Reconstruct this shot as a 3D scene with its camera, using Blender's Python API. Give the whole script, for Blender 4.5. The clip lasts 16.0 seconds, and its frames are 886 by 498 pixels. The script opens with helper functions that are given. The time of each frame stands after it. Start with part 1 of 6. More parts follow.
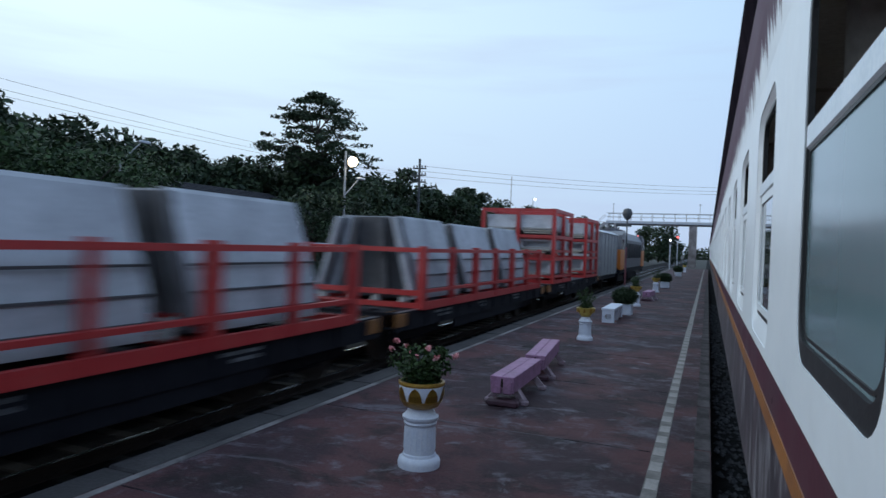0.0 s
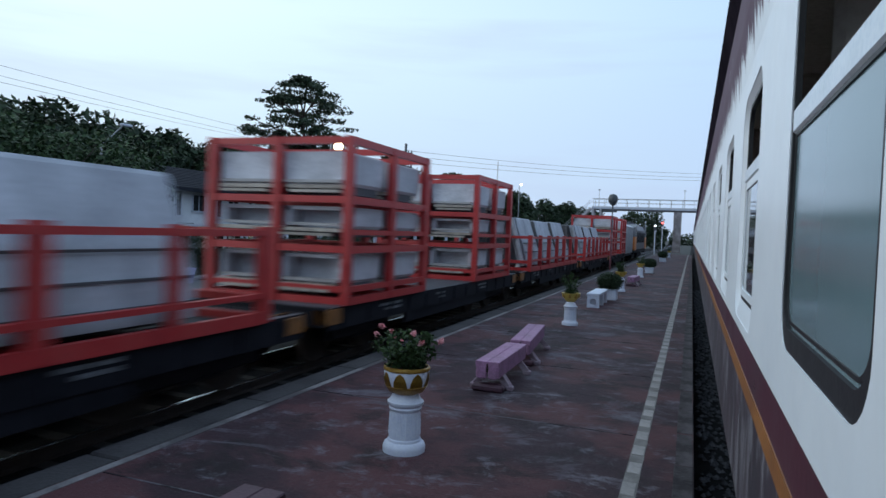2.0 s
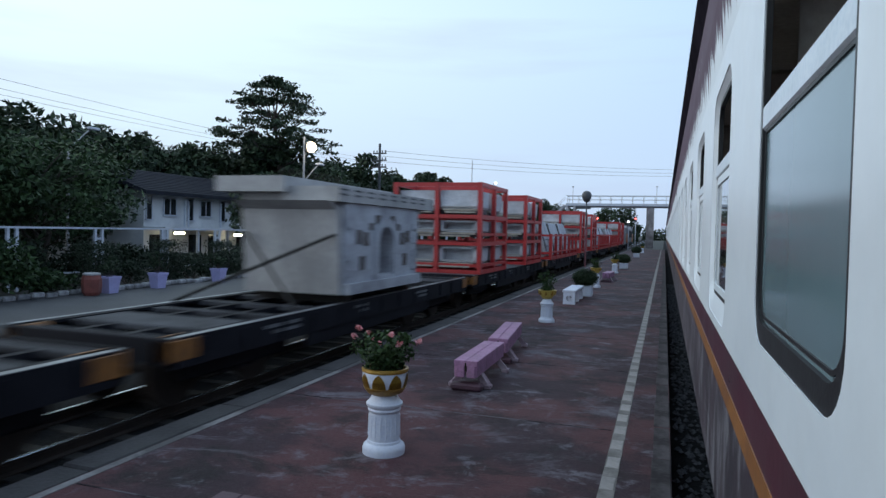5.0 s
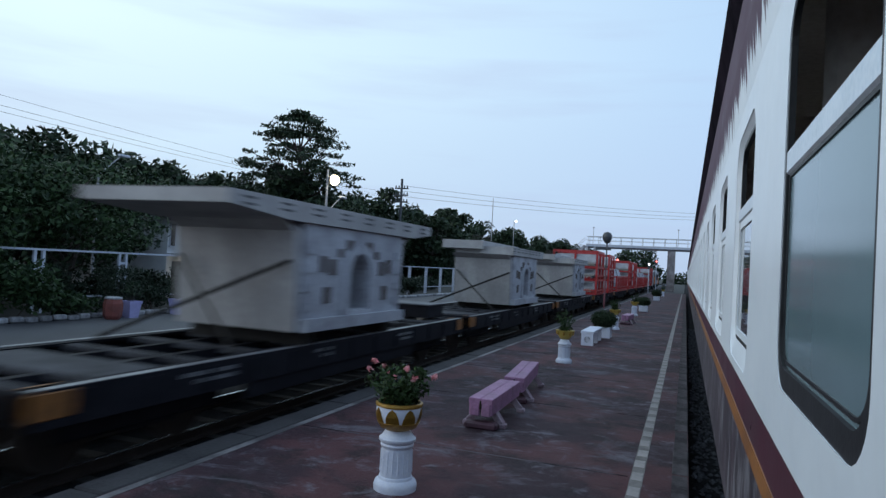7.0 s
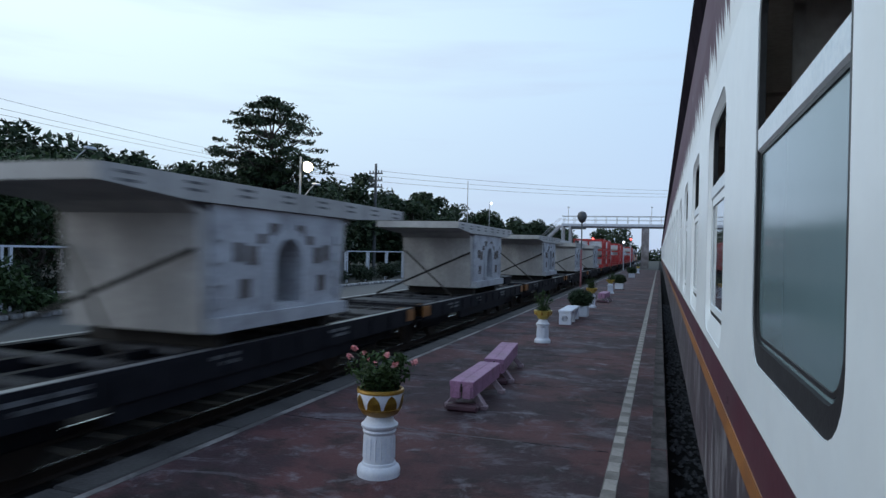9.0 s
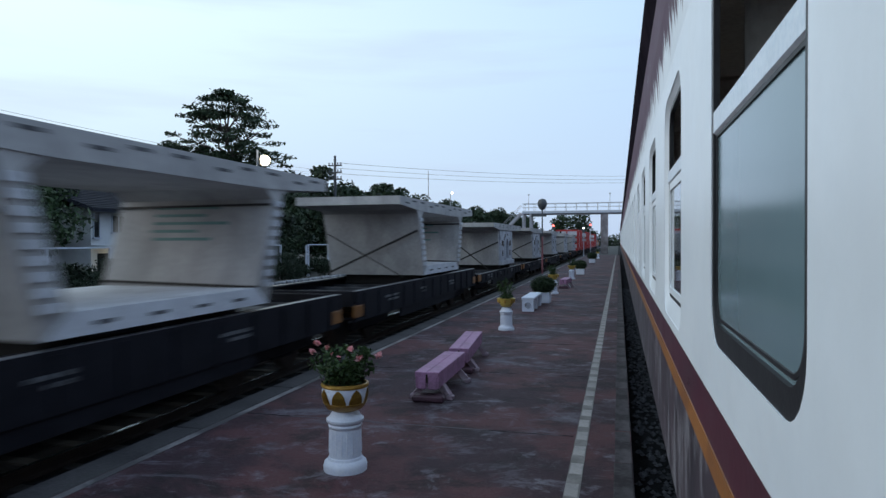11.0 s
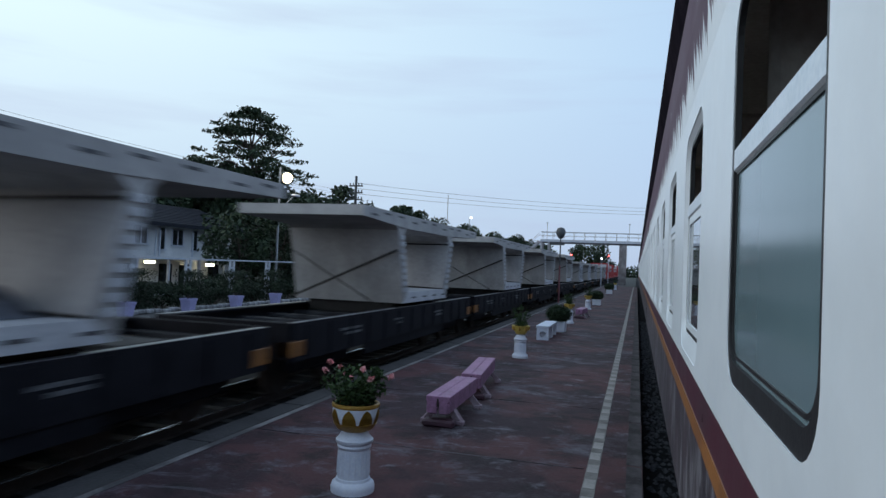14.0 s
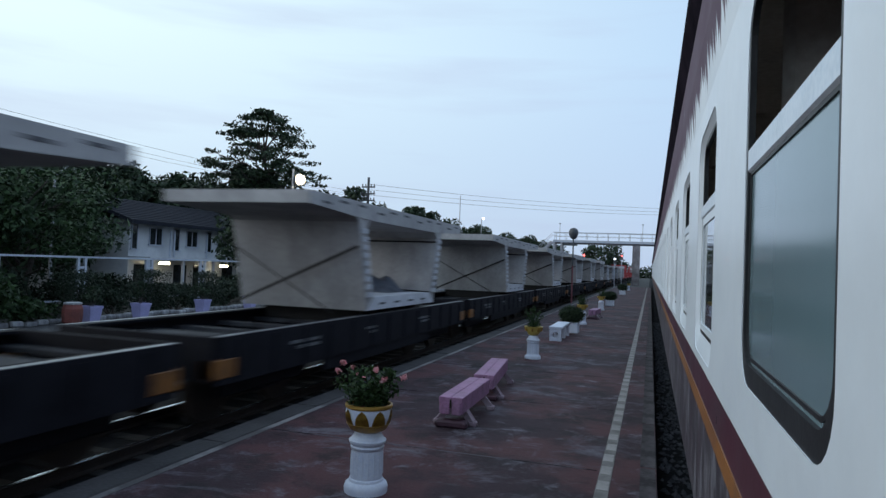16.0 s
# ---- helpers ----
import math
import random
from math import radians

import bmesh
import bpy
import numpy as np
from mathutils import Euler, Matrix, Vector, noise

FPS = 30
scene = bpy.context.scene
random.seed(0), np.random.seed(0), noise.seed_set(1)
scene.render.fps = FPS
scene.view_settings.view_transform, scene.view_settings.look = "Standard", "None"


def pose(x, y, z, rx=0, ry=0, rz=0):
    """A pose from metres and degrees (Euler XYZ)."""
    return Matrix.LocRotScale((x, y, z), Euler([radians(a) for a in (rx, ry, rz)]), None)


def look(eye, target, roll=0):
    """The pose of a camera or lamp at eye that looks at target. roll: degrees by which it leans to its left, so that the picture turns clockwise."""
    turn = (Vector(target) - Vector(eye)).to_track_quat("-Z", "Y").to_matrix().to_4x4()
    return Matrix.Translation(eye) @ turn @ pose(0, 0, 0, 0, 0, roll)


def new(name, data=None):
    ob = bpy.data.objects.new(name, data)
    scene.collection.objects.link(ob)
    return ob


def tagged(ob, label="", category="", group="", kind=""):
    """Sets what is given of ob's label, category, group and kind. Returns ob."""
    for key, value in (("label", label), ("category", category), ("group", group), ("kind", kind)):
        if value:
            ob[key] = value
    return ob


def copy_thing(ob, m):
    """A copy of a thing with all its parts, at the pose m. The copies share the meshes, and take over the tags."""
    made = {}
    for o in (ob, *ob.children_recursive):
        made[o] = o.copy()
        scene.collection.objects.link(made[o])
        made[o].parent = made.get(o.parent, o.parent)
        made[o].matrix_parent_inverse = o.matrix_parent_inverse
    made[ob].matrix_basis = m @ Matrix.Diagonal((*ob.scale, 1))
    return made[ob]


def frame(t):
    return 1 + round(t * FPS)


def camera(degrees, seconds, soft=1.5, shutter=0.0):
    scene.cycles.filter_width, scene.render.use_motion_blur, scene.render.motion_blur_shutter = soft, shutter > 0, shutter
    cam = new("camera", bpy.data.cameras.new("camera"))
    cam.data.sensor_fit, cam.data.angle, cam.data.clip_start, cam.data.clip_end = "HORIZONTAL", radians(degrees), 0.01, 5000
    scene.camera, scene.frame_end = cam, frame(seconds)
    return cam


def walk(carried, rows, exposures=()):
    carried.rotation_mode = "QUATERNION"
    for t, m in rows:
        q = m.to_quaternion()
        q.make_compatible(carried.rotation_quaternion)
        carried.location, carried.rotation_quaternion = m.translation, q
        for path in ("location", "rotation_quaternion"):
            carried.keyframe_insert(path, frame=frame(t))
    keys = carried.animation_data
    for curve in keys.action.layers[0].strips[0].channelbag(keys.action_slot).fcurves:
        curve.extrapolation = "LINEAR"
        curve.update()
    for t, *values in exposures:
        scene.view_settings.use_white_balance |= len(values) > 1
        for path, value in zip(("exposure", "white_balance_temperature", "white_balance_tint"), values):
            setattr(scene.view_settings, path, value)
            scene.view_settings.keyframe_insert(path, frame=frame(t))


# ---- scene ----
cam = camera(68.0, 16.0, soft=1.4, shutter=0.75)
PATH = [
    (0, (-0.037, -0.028, 1.95), (-0.785, 1.827, 1.936), 2.2),
    (0.5, (-0.034, -0.02, 1.952), (-0.817, 1.82, 1.934), 2.5),
    (1, (-0.036, -0.017, 1.95), (-0.813, 1.825, 1.906), 2.3),
    (1.5, (-0.034, -0.004, 1.949), (-0.796, 1.845, 1.905), 2.3),
    (2, (-0.04, 0.003, 1.948), (-0.747, 1.873, 1.891), 2.3),
    (2.5, (-0.045, 0.009, 1.949), (-0.727, 1.888, 1.884), 1.9),
    (3, (-0.046, 0.003, 1.953), (-0.715, 1.887, 1.9), 1.5),
    (5.3, (-0.045, 0.01, 1.954), (-0.668, 1.91, 1.895), 1.2),
    (5.5, (-0.045, 0.03, 1.96), (-0.606, 1.949, 1.89), 0.2),
    (6, (-0.047, 0.02, 1.954), (-0.662, 1.922, 2.029), 2.3),
    (6.5, (-0.046, 0.009, 1.95), (-0.692, 1.901, 2.002), 2.5),
    (7, (-0.045, -0.002, 1.945), (-0.741, 1.872, 1.996), 3.2),
    (7.5, (-0.045, 0.013, 1.948), (-0.71, 1.899, 1.963), 2.4),
    (8, (-0.048, 0.012, 1.951), (-0.686, 1.907, 1.946), 2.1),
    (8.5, (-0.049, 0.005, 1.954), (-0.689, 1.9, 1.96), 1.8),
    (11, (-0.052, 0.049, 1.956), (-0.569, 1.981, 1.932), -0.2),
    (11.5, (-0.05, 0.047, 1.966), (-0.53, 1.986, 2.045), 1.0),
    (12, (-0.051, 0.03, 1.953), (-0.619, 1.947, 2.015), 3.1),
    (12.5, (-0.05, 0.03, 1.947), (-0.64, 1.939, 2.027), 4.2),
    (13, (-0.049, 0.032, 1.945), (-0.642, 1.941, 2.024), 4.3),
    (13.5, (-0.05, 0.026, 1.948), (-0.643, 1.935, 2.02), 4.0),
    (14, (-0.049, 0.027, 1.957), (-0.617, 1.944, 2.005), 2.3),
    (14.5, (-0.047, 0.026, 1.957), (-0.647, 1.933, 2.005), 2.2),
    (15, (-0.048, 0.024, 1.957), (-0.644, 1.932, 2.004), 2.3),
    (15.5, (-0.047, 0.027, 1.955), (-0.648, 1.934, 2.003), 2.6),
    (16, (-0.048, 0.021, 1.959), (-0.652, 1.927, 2.008), 2.2),
]
walk(cam, [(t, look(eye, target, roll)) for t, eye, target, roll in PATH],
     exposures=((0.0, 0.0, 6270, 10), (1.0, 0.02, 6300, 10), (2.5, 0.08, 6330, 10), (3.0, 0.08, 6330, 10), (5.5, 0.12, 6450, 10), (6.5, -0.12, 6080, 10),
                (7.0, -0.05, 6250, 10), (7.5, -0.06, 6350, 10), (8.0, 0.03, 6430, 10), (8.7, 0.03, 6430, 10), (11.0, 0.08, 6450, 10), (12.0, -0.09, 6300, 10),
                (13.0, -0.03, 6360, 10), (14.0, -0.08, 6420, 10), (14.5, -0.02, 6430, 10), (16.0, -0.02, 6470, 10)))

# ---------------------------------------------------------------- world and light
world = bpy.data.worlds.new("dusk_sky")
scene.world = world
world.use_nodes = True
wn, wl = world.node_tree.nodes, world.node_tree.links
wn.clear()
w_out = wn.new("ShaderNodeOutputWorld")
w_bg = wn.new("ShaderNodeBackground")
w_sky = wn.new("ShaderNodeTexSky")
w_sky.sky_type = "NISHITA"
w_sky.sun_disc = False
w_sky.sun_elevation = radians(14.0)
w_sky.sun_rotation = radians(-112.5)
w_sky.altitude = 50.0
w_sky.dust_density = 1.2
w_sky.ozone_density = 3.0
# thin cloud streaks, low over the horizon
w_co = wn.new("ShaderNodeTexCoord")
w_map = wn.new("ShaderNodeMapping")
w_map.inputs["Scale"].default_value = (1.2, 1.2, 11.0)
w_noise = wn.new("ShaderNodeTexNoise")
w_noise.inputs["Scale"].default_value = 2.2
w_noise.inputs["Detail"].default_value = 6.0
w_ramp = wn.new("ShaderNodeValToRGB")
w_ramp.color_ramp.elements[0].position = 0.48
w_ramp.color_ramp.elements[0].color = (0, 0, 0, 1)
w_ramp.color_ramp.elements[1].position = 0.75
w_ramp.color_ramp.elements[1].color = (0.30, 0.30, 0.30, 1)
w_mix = wn.new("ShaderNodeMixRGB")
w_mix.inputs["Color2"].default_value = (4.4, 4.8, 7.0, 1)
w_flat = wn.new("ShaderNodeMixRGB")
w_flat.inputs["Fac"].default_value = 0.85
# the afterglow: paler towards the sunset, bluer away from it
w_xyz = wn.new("ShaderNodeSeparateXYZ")
w_side = wn.new("ShaderNodeMapRange")
w_side.inputs["From Min"].default_value, w_side.inputs["From Max"].default_value = 0.25, -0.75
w_grade = wn.new("ShaderNodeMixRGB")
w_grade.inputs["Color1"].default_value = (4.9, 6.9, 9.6, 1)
w_grade.inputs["Color2"].default_value = (9.0, 11.0, 11.6, 1)
w_low = wn.new("ShaderNodeMapRange")
w_low.inputs["From Min"].default_value, w_low.inputs["From Max"].default_value = 0.30, 0.0
w_low.inputs["To Max"].default_value = 0.75
w_dusk = wn.new("ShaderNodeMixRGB")
w_dusk.inputs["Color2"].default_value = (5.0, 6.0, 8.2, 1)
wl.new(w_co.outputs["Generated"], w_xyz.inputs["Vector"])
wl.new(w_xyz.outputs["X"], w_side.inputs["Value"])
wl.new(w_side.outputs["Result"], w_grade.inputs["Fac"])
wl.new(w_xyz.outputs["Z"], w_low.inputs["Value"])
wl.new(w_low.outputs["Result"], w_dusk.inputs["Fac"])
wl.new(w_grade.outputs["Color"], w_dusk.inputs["Color1"])
wl.new(w_dusk.outputs["Color"], w_flat.inputs["Color2"])
wl.new(w_co.outputs["Generated"], w_map.inputs["Vector"])
wl.new(w_map.outputs["Vector"], w_noise.inputs["Vector"])
wl.new(w_noise.outputs["Fac"], w_ramp.inputs["Fac"])
wl.new(w_ramp.outputs["Color"], w_mix.inputs["Fac"])
wl.new(w_sky.outputs["Color"], w_flat.inputs["Color1"])
wl.new(w_flat.outputs["Color"], w_mix.inputs["Color1"])
wl.new(w_mix.outputs["Color"], w_bg.inputs["Color"])
w_bg.inputs["Strength"].default_value = 0.108
wl.new(w_bg.outputs["Background"], w_out.inputs["Surface"])

sun = new("sun", bpy.data.lights.new("sun", "SUN"))
sun.data.energy = 0.74
sun.data.angle = radians(40)
sun.data.color = (1.0, 0.97, 0.95)
sun.matrix_world = look((-8.2, -3.4, 2.3), (0, 0, 0))


# ---------------------------------------------------------------- materials
def mat(name, c1, c2=None, rough=0.6, metal=0.0, scale=3.0, fine=60.0, bump=0.15, stretch=(1, 1, 1), spread=(0.35, 0.65),
        random_tint=0.0, stain=None, stain_amount=0.5, stain_scale=0.8, coat=0.0, rough_var=0.12, spec=0.5, stain_range=(0.46, 0.66), grain_amount=0.35):
    m = bpy.data.materials.new(name)
    m.use_nodes = True
    n, l = m.node_tree.nodes, m.node_tree.links
    b = n["Principled BSDF"]
    c2 = c2 or tuple(v * 0.72 for v in c1)
    co = n.new("ShaderNodeTexCoord")
    mp = n.new("ShaderNodeMapping")
    mp.inputs["Scale"].default_value = stretch
    l.new(co.outputs["Object"], mp.inputs["Vector"])
    big = n.new("ShaderNodeTexNoise")
    big.inputs["Scale"].default_value = scale
    big.inputs["Detail"].default_value = 6
    big.inputs["Roughness"].default_value = 0.62
    l.new(mp.outputs["Vector"], big.inputs["Vector"])
    ramp = n.new("ShaderNodeValToRGB")
    ramp.color_ramp.elements[0].position, ramp.color_ramp.elements[1].position = spread
    ramp.color_ramp.elements[0].color = (*c2, 1)
    ramp.color_ramp.elements[1].color = (*c1, 1)
    l.new(big.outputs["Fac"], ramp.inputs["Fac"])
    col = ramp.outputs["Color"]
    small = n.new("ShaderNodeTexNoise")
    small.inputs["Scale"].default_value = fine
    small.inputs["Detail"].default_value = 4
    l.new(mp.outputs["Vector"], small.inputs["Vector"])
    grain = n.new("ShaderNodeMixRGB")
    grain.blend_type = "OVERLAY"
    grain.inputs["Fac"].default_value = grain_amount
    l.new(col, grain.inputs["Color1"])
    l.new(small.outputs["Fac"], grain.inputs["Color2"])
    col = grain.outputs["Color"]
    if stain:
        sn = n.new("ShaderNodeTexNoise")
        sn.inputs["Scale"].default_value = stain_scale
        sn.inputs["Detail"].default_value = 8
        sn.inputs["Roughness"].default_value = 0.7
        l.new(mp.outputs["Vector"], sn.inputs["Vector"])
        sr = n.new("ShaderNodeValToRGB")
        sr.color_ramp.elements[0].position, sr.color_ramp.elements[1].position = stain_range
        sr.color_ramp.elements[1].color = (stain_amount,) * 3 + (1,)
        l.new(sn.outputs["Fac"], sr.inputs["Fac"])
        sm = n.new("ShaderNodeMixRGB")
        l.new(sr.outputs["Color"], sm.inputs["Fac"])
        l.new(col, sm.inputs["Color1"])
        sm.inputs["Color2"].default_value = (*stain, 1)
        col = sm.outputs["Color"]
    if random_tint:
        oi = n.new("ShaderNodeObjectInfo")
        hs = n.new("ShaderNodeHueSaturation")
        mr = n.new("ShaderNodeMapRange")
        mr.inputs["To Min"].default_value, mr.inputs["To Max"].default_value = 1 - random_tint, 1 + random_tint
        l.new(oi.outputs["Random"], mr.inputs["Value"])
        l.new(mr.outputs["Result"], hs.inputs["Value"])
        l.new(col, hs.inputs["Color"])
        col = hs.outputs["Color"]
    l.new(col, b.inputs["Base Color"])
    rr = n.new("ShaderNodeMapRange")
    rr.inputs["To Min"].default_value = max(0.02, rough - rough_var)
    rr.inputs["To Max"].default_value = min(1.0, rough + rough_var)
    l.new(big.outputs["Fac"], rr.inputs["Value"])
    l.new(rr.outputs["Result"], b.inputs["Roughness"])
    b.inputs["Metallic"].default_value = metal
    b.inputs["Coat Weight"].default_value = coat
    b.inputs["Specular IOR Level"].default_value = spec
    if bump:
        bp = n.new("ShaderNodeBump")
        bp.inputs["Strength"].default_value = bump
        bp.inputs["Distance"].default_value = 0.02
        l.new(small.outputs["Fac"], bp.inputs["Height"])
        l.new(bp.outputs["Normal"], b.inputs["Normal"])
    return m


def glow(name, color, strength):
    m = bpy.data.materials.new(name)
    m.use_nodes = True
    b = m.node_tree.nodes["Principled BSDF"]
    b.inputs["Base Color"].default_value = (*color, 1)
    b.inputs["Emission Color"].default_value = (*color, 1)
    b.inputs["Emission Strength"].default_value = strength
    return m


def leaf_mat(name, c1, c2):
    m = bpy.data.materials.new(name)
    m.use_nodes = True
    n, l = m.node_tree.nodes, m.node_tree.links
    b = n["Principled BSDF"]
    g = n.new("ShaderNodeNewGeometry")
    r = n.new("ShaderNodeValToRGB")
    r.color_ramp.elements[0].color = (*c2, 1)
    r.color_ramp.elements[1].color = (*c1, 1)
    l.new(g.outputs["Random Per Island"], r.inputs["Fac"])
    l.new(r.outputs["Color"], b.inputs["Base Color"])
    b.inputs["Roughness"].default_value = 0.6
    b.inputs["Specular IOR Level"].default_value = 0.25
    return m


def layered_concrete(name):
    """Old red-brown concrete: worn dark and reddish fields, grey bloom, scuffs and specks."""
    m = bpy.data.materials.new(name)
    m.use_nodes = True
    n, l = m.node_tree.nodes, m.node_tree.links
    b = n["Principled BSDF"]
    co = n.new("ShaderNodeTexCoord")

    def noise(scale, detail, rough, lo, hi, stretch=(1, 1, 1), warp=0.0):
        mp = n.new("ShaderNodeMapping")
        mp.inputs["Scale"].default_value = stretch
        l.new(co.outputs["Object"], mp.inputs["Vector"])
        t = n.new("ShaderNodeTexNoise")
        t.inputs["Scale"].default_value = scale
        t.inputs["Detail"].default_value = detail
        t.inputs["Roughness"].default_value = rough
        t.inputs["Distortion"].default_value = warp
        l.new(mp.outputs["Vector"], t.inputs["Vector"])
        r = n.new("ShaderNodeMapRange")
        r.interpolation_type = "SMOOTHSTEP"
        r.inputs["From Min"].default_value, r.inputs["From Max"].default_value = lo, hi
        l.new(t.outputs["Fac"], r.inputs["Value"])
        return r.outputs["Result"]

    def over(base, fac, color, amount):
        k = n.new("ShaderNodeMath")
        k.operation = "MULTIPLY"
        k.inputs[1].default_value = amount
        l.new(fac, k.inputs[0])
        x = n.new("ShaderNodeMixRGB")
        l.new(k.outputs["Value"], x.inputs["Fac"])
        l.new(base, x.inputs["Color1"])
        x.inputs["Color2"].default_value = (*color, 1)
        return x.outputs["Color"]

    rgb = n.new("ShaderNodeRGB")
    rgb.outputs[0].default_value = (0.040, 0.0228, 0.030, 1)
    col = rgb.outputs[0]
    col = over(col, noise(0.55, 6, 0.6, 0.44, 0.58), (0.094, 0.040, 0.045), 0.9)
    col = over(col, noise(1.7, 8, 0.7, 0.50, 0.66), (0.020, 0.016, 0.018), 0.75)
    pale = noise(0.8, 10, 0.74, 0.52, 0.64, (1.0, 1.15, 1), 0.4)
    col = over(col, pale, (0.145, 0.134, 0.158), 0.75)
    col = over(col, noise(0.62, 9, 0.72, 0.55, 0.64, (0.8, 1.25, 1), 0.5), (0.016, 0.013, 0.015), 0.8)
    col = over(col, noise(0.95, 10, 0.76, 0.56, 0.66, (0.75, 1.35, 1), 0.7), (0.185, 0.173, 0.205), 0.65)
    col = over(col, noise(2.3, 10, 0.72, 0.55, 0.68, (1.0, 1.1, 1), 0.3), (0.20, 0.19, 0.225), 0.6)
    col = over(col, noise(5.0, 8, 0.75, 0.56, 0.68, (0.9, 1.2, 1)), (0.060, 0.034, 0.034), 0.6)
    col = over(col, noise(34, 4, 0.6, 0.56, 0.66), (0.014, 0.012, 0.013), 0.45)
    col = over(col, noise(52, 3, 0.6, 0.60, 0.68), (0.20, 0.19, 0.19), 0.25)
    l.new(col, b.inputs["Base Color"])
    rr = n.new("ShaderNodeMapRange")
    rr.inputs["To Min"].default_value, rr.inputs["To Max"].default_value = 0.72, 0.95
    l.new(pale, rr.inputs["Value"])
    l.new(rr.outputs["Result"], b.inputs["Roughness"])
    b.inputs["Specular IOR Level"].default_value = 0.16
    bp = n.new("ShaderNodeBump")
    bp.inputs["Strength"].default_value = 0.35
    bp.inputs["Distance"].default_value = 0.015
    l.new(noise(26, 6, 0.7, 0.2, 0.8), bp.inputs["Height"])
    l.new(bp.outputs["Normal"], b.inputs["Normal"])
    return m


M_PLATFORM = layered_concrete("platform_concrete")
M_EDGE = mat("edge_concrete", (0.056, 0.053, 0.058), (0.026, 0.025, 0.028), rough=0.8, spec=0.25, scale=1.2, fine=30, bump=0.35,
             stain=(0.05, 0.05, 0.05), stain_amount=0.6, stain_scale=1.5)
M_COPING = mat("worn_coping_concrete", (0.052, 0.045, 0.050), (0.024, 0.020, 0.023), rough=0.85, spec=0.2, scale=1.6, fine=30, bump=0.4,
               stain=(0.14, 0.128, 0.136), stain_amount=0.6, stain_scale=1.8, random_tint=0.15)
M_LINE = mat("worn_white_paint", (0.36, 0.34, 0.335), (0.20, 0.185, 0.18), rough=0.65, scale=5, fine=60, stain=(0.2, 0.17, 0.16),
             stain_amount=0.6, stain_scale=6, random_tint=0.15)
M_LINE2 = mat("faded_line_paint", (0.20, 0.19, 0.195), (0.062, 0.058, 0.062), rough=0.7, scale=0.9, fine=40, spread=(0.44, 0.56))
M_LINE3 = mat("worn_safety_line_paint", (0.235, 0.22, 0.215), (0.12, 0.11, 0.105), rough=0.7, scale=4, fine=50, spec=0.3)
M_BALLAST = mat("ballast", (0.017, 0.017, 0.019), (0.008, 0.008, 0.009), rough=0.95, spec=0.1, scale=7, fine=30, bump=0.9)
M_GRAVEL = mat("loose_gravel", (0.105, 0.107, 0.122), (0.035, 0.036, 0.043), rough=0.9, scale=9, fine=40, bump=0.4, spread=(0.42, 0.6))
M_GROUND = mat("earth", (0.04, 0.038, 0.032), (0.018, 0.02, 0.016), rough=0.95, scale=0.4, fine=9, bump=0.5)
M_PAVING = mat("grey_paving", (0.075, 0.076, 0.082), (0.045, 0.046, 0.05), rough=0.7, scale=0.8, fine=20, bump=0.25)
M_RAIL = mat("rail_steel", (0.80, 0.84, 0.92), (0.68, 0.71, 0.77), rough=0.20, rough_var=0.05, metal=1.0, scale=4, fine=80, bump=0.05)
M_RUSTY = mat("rusty_steel", (0.038, 0.026, 0.022), (0.018, 0.013, 0.012), rough=0.8, metal=0.2, scale=4, fine=60)
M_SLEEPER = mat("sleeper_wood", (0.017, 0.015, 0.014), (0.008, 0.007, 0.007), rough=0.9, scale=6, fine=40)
M_WHITE = mat("white_coach_paint", (0.80, 0.86, 0.92), (0.745, 0.805, 0.87), rough=0.40, grain_amount=0.12, scale=1.5, fine=14, bump=0.012, coat=0.06, rough_var=0.08,
              stain=(0.66, 0.69, 0.72), stain_amount=0.35, stain_scale=1.1)
M_MAROON = mat("maroon_coach_paint", (0.095, 0.020, 0.036), (0.060, 0.015, 0.025), rough=0.32, scale=2, fine=30, bump=0.03)


